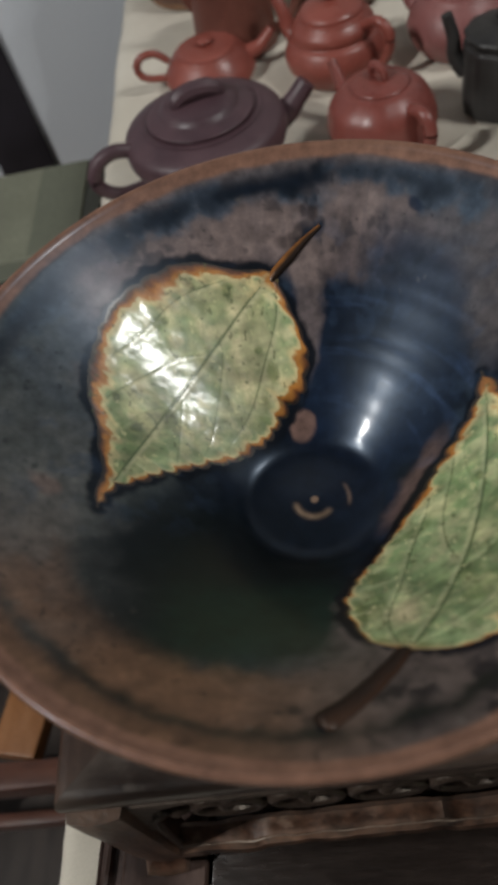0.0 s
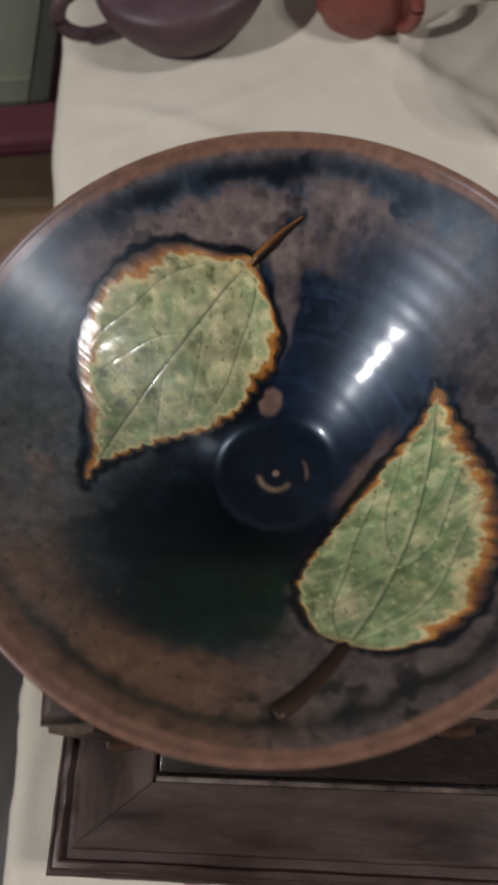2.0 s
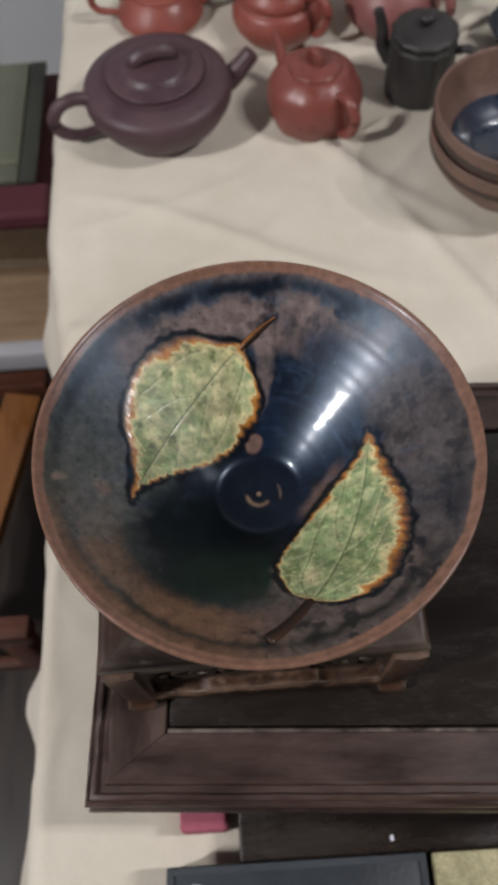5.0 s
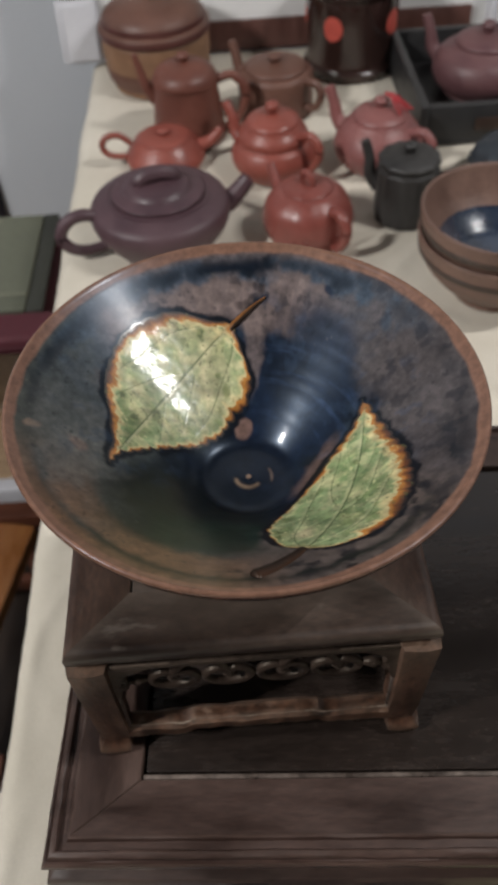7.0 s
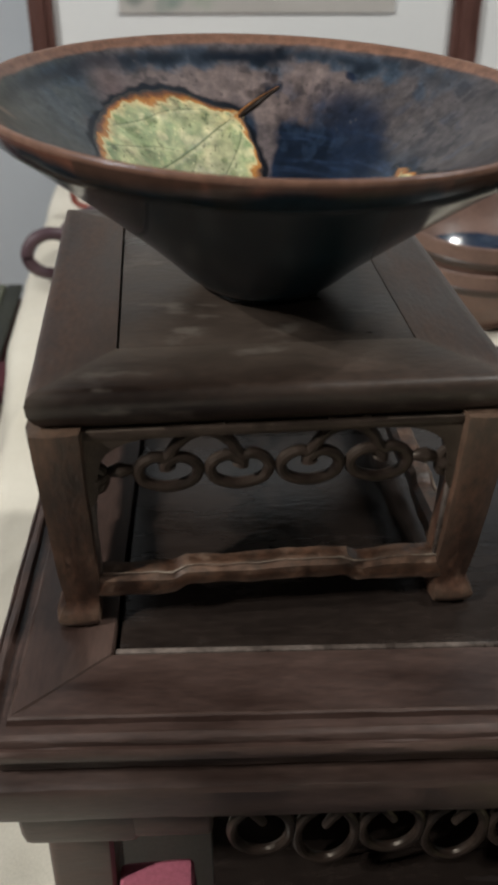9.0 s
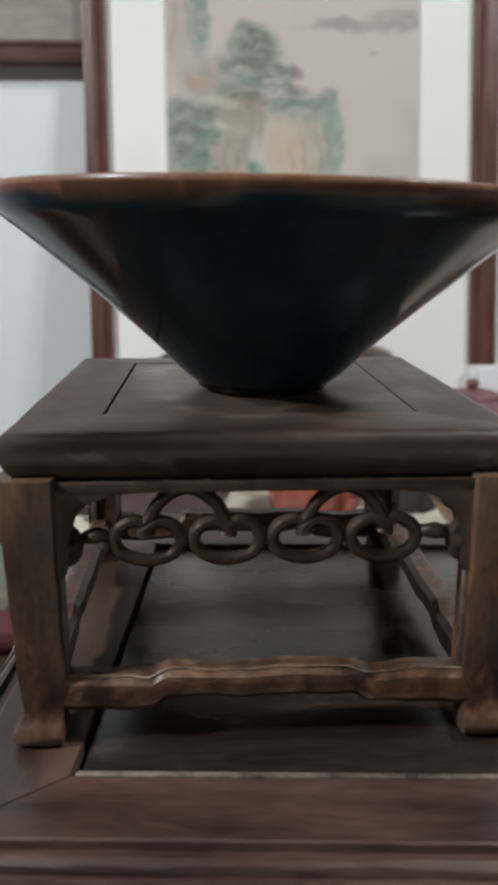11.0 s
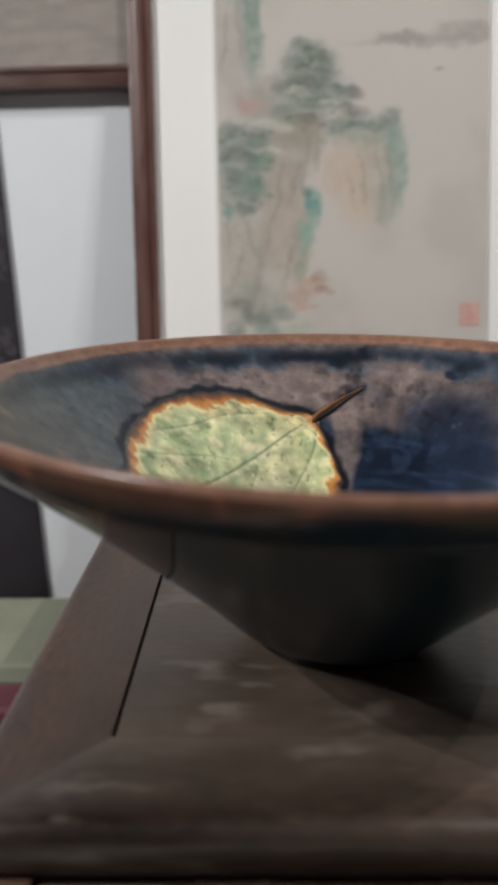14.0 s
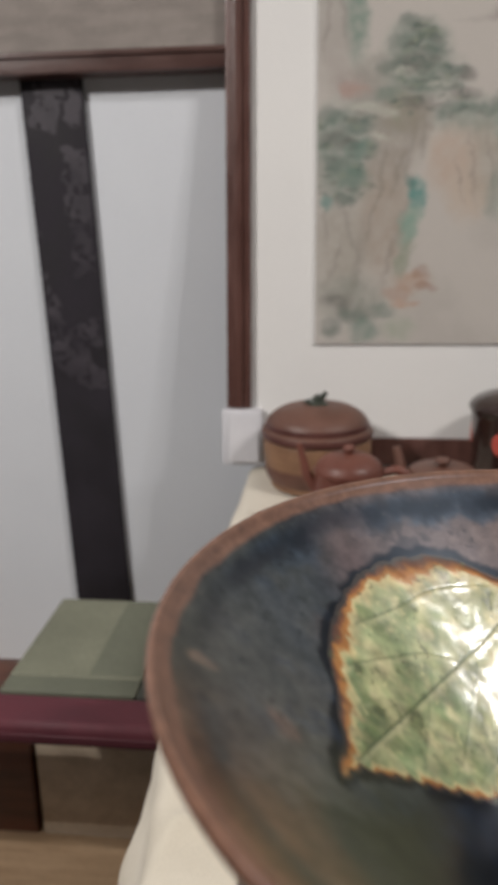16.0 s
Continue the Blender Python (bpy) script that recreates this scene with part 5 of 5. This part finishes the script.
teapot("tall_jug", (-.044, .810, TABLE), 178, "jug", "tall tapering brown-red clay jug with loop handle",
       [(0, .001), (.044, .001), (.047, .004), (.0455, .026), (.0430, .055), (.0410, .078), (.0415, .085), (.040, .087), (0, .087)],
       [(.040, .0865), (.0412, .0885), (.037, .0985), (.026, .1070), (.012, .1110), (0, .112)],
       [(.004, .111), (.005, .113), (.008, .117), (.006, .122), (0, .1235)],
       [(.038, 0, .058, .010), (.050, 0, .076, .007), (.055, 0, .098, .0050), (.061, 0, .124, .0036)],
       ([(-.038, 0, .082), (-.060, 0, .088), (-.076, 0, .068), (-.073, 0, .040), (-.060, 0, .016), (-.044, 0, .010)], [.005, .0058, .006, .006, .0055, .005]), tall=0.88)

teapot("teapot", (.075, .866, TABLE), 140, "brown", "brown cylindrical clay teapot with flat lid",
       [(0, .001), (.047, .001), (.050, .004), (.0505, .030), (.0505, .058), (.048, .066), (.040, .070), (0, .071)],
       [(.041, .069), (.0415, .073), (.036, .077), (.014, .080), (0, .080)],
       [(.005, .079), (.006, .082), (.010, .087), (.008, .092), (0, .093)],
       [(.046, 0, .030, .011), (.060, 0, .050, .008), (.066, 0, .072, .0065), (.072, 0, .094, .0055)],
       ([(-.048, 0, .060), (-.066, 0, .062), (-.074, 0, .046), (-.066, 0, .024), (-.048, 0, .020)], [.005, .0055, .0055, .005, .005]), tall=0.82)

rose = teapot("teapot", (.190, .708, TABLE), 140, "rosy", "rose clay pear-shaped teapot with a red tassel on its lid",
       [(0, .001), (.036, .001), (.042, .003), (.052, .018), (.0545, .032), (.049, .048), (.039, .061), (.032, .066), (0, .067)],
       [(.033, .065), (.0335, .068), (.027, .074), (.012, .079), (0, .080)],
       [(.004, .078), (.0055, .081), (.009, .086), (.006, .091), (0, .092)],
       [(.044, 0, .030, .011), (.060, 0, .046, .0085), (.066, 0, .066, .0070), (.074, 0, .086, .0062)],
       ([(-.042, 0, .054), (-.060, 0, .060), (-.072, 0, .048), (-.068, 0, .030), (-.050, 0, .016)], [.005, .0055, .0055, .005, .0045]), tall=0.92)
bm = bmesh.new()
for k in range(7):
    a = k * .5 - 1.6
    tube([(-.004, 0, .089), (-.012, .004 * math.sin(a) - .004, .086), (-.022 - .003 * math.cos(a * 3), .008 * math.sin(a) - .006, .078), (-.030 + .004 * math.sin(a * 2), .012 * math.sin(a) - .008, .070)], [.0015, .0015, .0013, .0008], 6, 4, bm=bm)
part("tassel", bm, "tassel", rose, "red thread tassel")

teapot("coffee_pot", (.202, .588, TABLE), 160, "black", "small black clay cylindrical pot with upright spout",
       [(0, .001), (.031, .001), (.034, .003), (.035, .020), (.035, .058), (.033, .064), (.030, .067), (0, .067)],
       [(.0305, .0665), (.034, .069), (.034, .073), (.026, .077), (.010, .079), (0, .079)],
       [(.004, .078), (.0055, .081), (.008, .085), (.006, .089), (0, .090)],
       [(.032, 0, .034, .009), (.042, 0, .048, .0075), (.044, 0, .066, .006), (.050, 0, .086, .0052)],
       ([(-.034, 0, .054), (-.048, 0, .058), (-.056, 0, .044), (-.050, 0, .026), (-.035, 0, .022)], [.0042, .0045, .0045, .0042, .004]), lobes=12, depth=.05)

stump = teapot("barrel_pot", (-.0875, .982, TABLE), -8, "tan", "large tan and brown barrel-shaped clay pot with a domed lid",
       [(0, .001), (.060, .001), (.066, .004), (.073, .022), (.0765, .048), (.0765, .066), (.0750, .070), (.070, .072), (0, .072)],
       [(.0755, .0705), (.0785, .074), (.0785, .083), (.0745, .0862), (.0715, .0880), (.0725, .0915), (.067, .1010), (.052, .1110), (.030, .1165), (0, .118)],
       [(.006, .116), (.016, .1175), (.010, .121), (.006, .125), (.006, .129), (0, .132)])
for kid in stump.children_recursive:
    if kid.name.startswith("lid"):
        kid.data.materials[0] = M["brown"]
    if kid.name.startswith("knob"):
        kid.data.materials[0] = M["knob"]
part("foot_band", lathe([(.0695, .010), (.0735, .018), (.0758, .030), (.0752, .034), (.0690, .014), (.0695, .010)], 64), "brown", stump, "brown clay foot band")
for z_, r_ in ((.0785, .0792), (.0900, .0732)):
    part("lid_band", lathe([(r_ - .003, z_ - .0050), (r_, z_ - .0042), (r_ + .0004, z_), (r_ - .0006, z_ + .0036), (r_ - .004, z_ + .0044), (r_ - .003, z_ - .0050)], 64), "maroon", stump, "dark red-brown clay band")
part("twig", tube([(-.018, .002, .1175), (-.008, -.004, .122), (.004, -.002, .125), (.012, .004, .134)], [.003, .0045, .005, .003], 8, 5), "knob", stump, "small green clay twig")

jar = thing("lidded_jar", (.194, .988, TABLE), "dark brown glazed lidded jar with red medallions", "jar")
part("body", lathe([(q.x, q.z) for q in curve_points([(.0, 0, .001), (.060, 0, .001), (.066, 0, .004), (.068, 0, .012), (.064, 0, .020), (.063, 0, .05), (.0655, 0, .090), (.066, 0, .106), (.062, 0, .110), (.001, 0, .111)], 5)], 72), "jar", jar, "", 50)
lid = part("lid", lathe([(q.x, q.z) for q in curve_points([(.063, 0, .1105), (.0690, 0, .112), (.0695, 0, .118), (.060, 0, .127), (.040, 0, .134), (.020, 0, .137), (0.0005, 0, .1375)], 5)], 72), "jar", jar, "", 50)
part("knob", lathe([(q.x, q.z) for q in curve_points([(.007, 0, .136), (.006, 0, .139), (.010, 0, .145), (.009, 0, .151), (.003, 0, .159), (.0003, 0, .162)], 4)], 24), "knob", lid, "dark pointed knob", 60)
for a in (-122, -38, 20, 160, 90):
    bm = bmesh.new()
    for k in range(2):
        bmesh.ops.create_cone(bm, cap_ends=True, segments=28, radius1=.0145 - .005 * k, radius2=.0137 - .005 * k, depth=.003 - .0006 * k)
    for v in bm.verts:
        v.co.y *= 1.18
        v.co.z += -(v.co.x ** 2) / (2 * .064)
    part("medallion", moved(bm, pose(.0645 * math.cos(radians(a)), .0645 * math.sin(radians(a)), .074, 90, 0, a + 90)), "vermilion", jar, "red oval medallion", 40)

# two clay bowls stacked in one another
for k, z in enumerate((0, .025)):
    b = thing("stacked_bowl", (.264, .440, TABLE + z), "brown clay bowl with navy glazed inside" if k else "brown clay bowl under a second bowl", "bowl", "stacked clay bowls")
    part("body", lathe([(q.x, q.z) for q in curve_points([(.0005, 0, .004), (.028, 0, .004), (.032, 0, .000), (.036, 0, .001), (.038, 0, .008), (.060, 0, .028), (.075, 0, .050), (.0795, 0, .068), (.0800, 0, .074),
               (.0785, 0, .0755), (.0765, 0, .0735), (.0735, 0, .064), (.068, 0, .050), (.061, 0, .0400), (.055, 0, .0335)], 5)], 80), "clay_bowl", b, "", 60)
    part("glazed_inside", lathe([(q.x, q.z) for q in curve_points([(.0585, 0, .0385), (.054, 0, .0332), (.046, 0, .0258), (.034, 0, .018), (.0005, 0, .013)], 5)], 80), "navy", b, "navy blue glazed inside", 60)
    part("band", lathe([(.0765, .0535), (.0782, .0550), (.0790, .0600), (.0780, .0620), (.0765, .0535)], 80), "clay_band", b, "dark brown band")

# open dark box with a mauve pot in it
case = thing("open_case", (.247, .738, TABLE), "open black wooden case lying on the cloth", "case")
cw, cl, ch, ct = .27, .24, .052, .011
part("bottom", box(0, cw, 0, cl, 0, .006, .001), "blackbox", case)
part("wall", box(0, ct, 0, cl, .0062, ch, .002), "blackbox", case)
part("wall", box(cw - ct, cw, 0, cl, .0062, ch, .002), "blackbox", case)
part("wall", box(ct + .0002, cw - ct - .0002, 0, ct, .0062, ch - .0008, .002), "blackbox", case)
part("wall", box(ct + .0002, cw - ct - .0002, cl - ct, cl, .0062, ch - .0008, .002), "blackbox", case)
part("clasp", box(.070, .105, -.003, .001, .018, .034, .001), "clay_band", case, "dark metal clasp")
teapot("teapot", (.358, .872, TABLE + .0066), 150, "mauve", "mauve clay teapot lying in the open case",
       [(0, .001), (.046, .001), (.050, .003), (.064, .018), (.068, .034), (.062, .050), (.048, .060), (.040, .063), (0, .064)],
       [(.041, .062), (.0415, .066), (.034, .071), (.014, .075), (0, .0755)],
       [(.005, .074), (.006, .078), (.010, .083), (.007, .089), (0, .090)],
       [(.056, 0, .030, .012), (.072, 0, .046, .009), (.078, 0, .066, .007), (.086, 0, .086, .006)],
       ([(-.050, 0, .052), (-.074, 0, .058), (-.086, 0, .044), (-.078, 0, .026), (-.056, 0, .018)], [.005, .0055, .0055, .005, .0045]), group="")
tagged(thing("dark_pouch", (.345, .655, TABLE), "dark grey cloth pouch beside the stacked bowls", "pouch"))
bm = bmesh.new()
bmesh.ops.create_uvsphere(bm, u_segments=32, v_segments=18, radius=1)
for v in bm.verts:
    k = 1 + .18 * noise.noise(v.co * 2.2) + .06 * noise.noise(v.co * 6)
    v.co = Vector((v.co.x * .052 * k, v.co.y * .040 * k, max(0, .026 + v.co.z * .028 * k)))
part("cloth", bm, "slate", bpy.data.objects["dark_pouch"])

# ---------------------------------------------------------------- things lying in front of the low table
tray = thing("slate_box", (.010, -.244, TABLE), "flat slate-blue card box with a pale round sticker", "box")
part("base", box(-.082, .082, -.095, .095, 0, .020, .0015), "slate", tray)
lid = part("lid", box(-.083, .083, -.096, .096, .0202, .032, .0022), "slate", tray)
part("lid_edge", mitred([(0, .0318), (.0, .0332), (-.004, .0332), (-.004, .0318)], -.082, .082, -.095, .095), "slate", lid)
bm = bmesh.new()
bmesh.ops.create_cone(bm, cap_ends=True, segments=40, radius1=.0095, radius2=.0093, depth=.0006)
part("sticker", moved(bm, pose(-.064, .076, .0326)), "sticker", lid, "pale round sticker")
t = thing("rose_pouch", (-.049, -.101, TABLE), "folded rose-coloured cloth under the low table", "cloth")
part("cloth", box(-.016, .016, -.028, .004, 0, .016, .004, 3), "pink", t)
part("fold", box(-.0155, .0155, -.0275, .003, .0162, .027, .0035, 3), "pink", t)
t = thing("brocade_box", (.152, -.234, TABLE), "small gold brocade covered box", "box")
part("base", box(-.055, .055, -.085, .085, 0, .024, .002), "gold", t)
part("lid", box(-.0555, .0555, -.0855, .0855, .0242, .036, .003), "gold", t)
t = thing("dark_case", (.06, -.080, TABLE), "flat black lacquered case pushed under the low table", "case")
part("body", box(-.085, .16, -.068, .06, 0, .020, .003), "panel", t)
part("lid", box(-.086, .161, -.069, .061, .0202, .026, .003), "panel", t)
part("stud", box(.012, .0145, -.061, -.057, .026, .028, .001), "sticker", t, "small bright stud")

# ---------------------------------------------------------------- stack of boxes on the seat beside the table
GX0, GX1 = -.92, -.326
seat = thing("wooden_bench", (0, 0, 0), "pale wooden bench beside the display table", "bench")
part("seat_board", box(GX0 - .06, GX1 + .10, .645, 1.178, .190, .220, .004), "tanwood", seat)
part("seat_edge", box(GX0 - .06, GX1 + .10, .616, .6445, .175, .221, .004), "plinth", seat, "pale painted front edge")
part("upper_board", box(-.476, -.246, .735, .898, .4780, .4998, .004), "redwood", seat)
for x in (-.462, -.285):
    part("upper_leg", box(x - .012, x + .012, .868, .892, .2202, .4778, .003), "redwood", seat)
for x in (GX0, GX1 + .05):
    for y in (.68, 1.15):
        part("leg", box(x - .022, x + .022, y - .022, y + .022, 0, .1898, .004), "redwood", seat)
t = thing("beige_box", (0, 0, 0), "box covered in beige patterned cloth on the lower board", "box", "stacked cloth boxes")
part("base", box(-.478, -.300, .800, .950, .2202, .420, .004), "beige", t)
part("lid", box(-.480, -.298, .798, .952, .4202, .4660, .005, 3), "beige", t)
t = thing("brown_crate", (0, 0, 0), "dark brown wooden crate beside the beige box", "crate")
part("body", box(GX0 + .05, -.486, .800, .868, .2202, .440, .004), "redwood", t)
part("lid", box(GX0 + .047, -.485, .797, .870, .4402, .4660, .003), "redwood", t)
t = thing("burgundy_case", (0, 0, 0), "flat burgundy cloth-covered case with a padded front edge", "case", "stacked cloth boxes")
part("base", box(-.470, -.240, .636, .896, .5002, .5300, .004), "burgundy", t)
part("base", box(GX0 - .004, -.4702, .636, .690, .5002, .5298, .004), "burgundy", t)
part("padded_edge", box(GX0 - .004, -.2395, .592, .650, .5302, .5610, .012, 5), "burgundy", t)
part("seam", box(GX0 - .003, -.2405, .5908, .5925, .544, .547, .0008, 1), "burgundy", t)
t = thing("green_box", (0, 0, 0), "grey-green brocade box with darker border on top of the stack", "box", "stacked cloth boxes")
part("base", box(-.452, -.270, .654, .890, .5302, .5480, .003), "border", t)
part("lid", box(-.450, -.286, .690, .887, .5482, .5580, .003, 3), "green", t)
part("front_strip", box(-.450, -.286, .657, .6898, .5482, .5574, .003, 3), "teal", t, "greyer teal front strip")
part("border", box(-.2856, -.262, .656, .890, .5482, .5560, .003), "border", t)
part("stripe", box(-.352, -.2860, .694, .884, .5578, .5585, .0003, 1), "teal", t, "darker woven stripe")

# a red-brown stool with an orange varnished slat, low between the bench and the camera
st = thing("stool", (-.47, .33, 0), "red-brown wooden stool with an orange varnished seat", "stool")
part("seat_rail", box(-.20, .16, .175, .205, .255, .295, .004), "redwood", st)
part("seat_rail", box(-.20, .16, -.205, -.175, .255, .295, .004), "redwood", st)
part("seat_slat", moved(box(-.028, .028, -.17, .172, .262, .288, .004), pose(.09, 0, 0, 0, 0, -12)), "orangewood", st, "orange varnished slat")
part("seat_slat", moved(box(-.028, .028, -.17, .172, .262, .288, .004), pose(-.07, 0, 0, 0, 0, -4)), "orangewood", st, "orange varnished slat")
for x in (-.17, .13):
    for y in (-.19, .19):
        part("leg", box(x - .018, x + .018, y - .0148, y + .0148, 0, .2548, .003), "redwood", st)
part("lower_rail", box(-.15, .11, -.198, -.182, .08, .11, .003), "redwood", st)
part("lower_rail", box(-.15, .11, .182, .198, .08, .11, .003), "redwood", st)
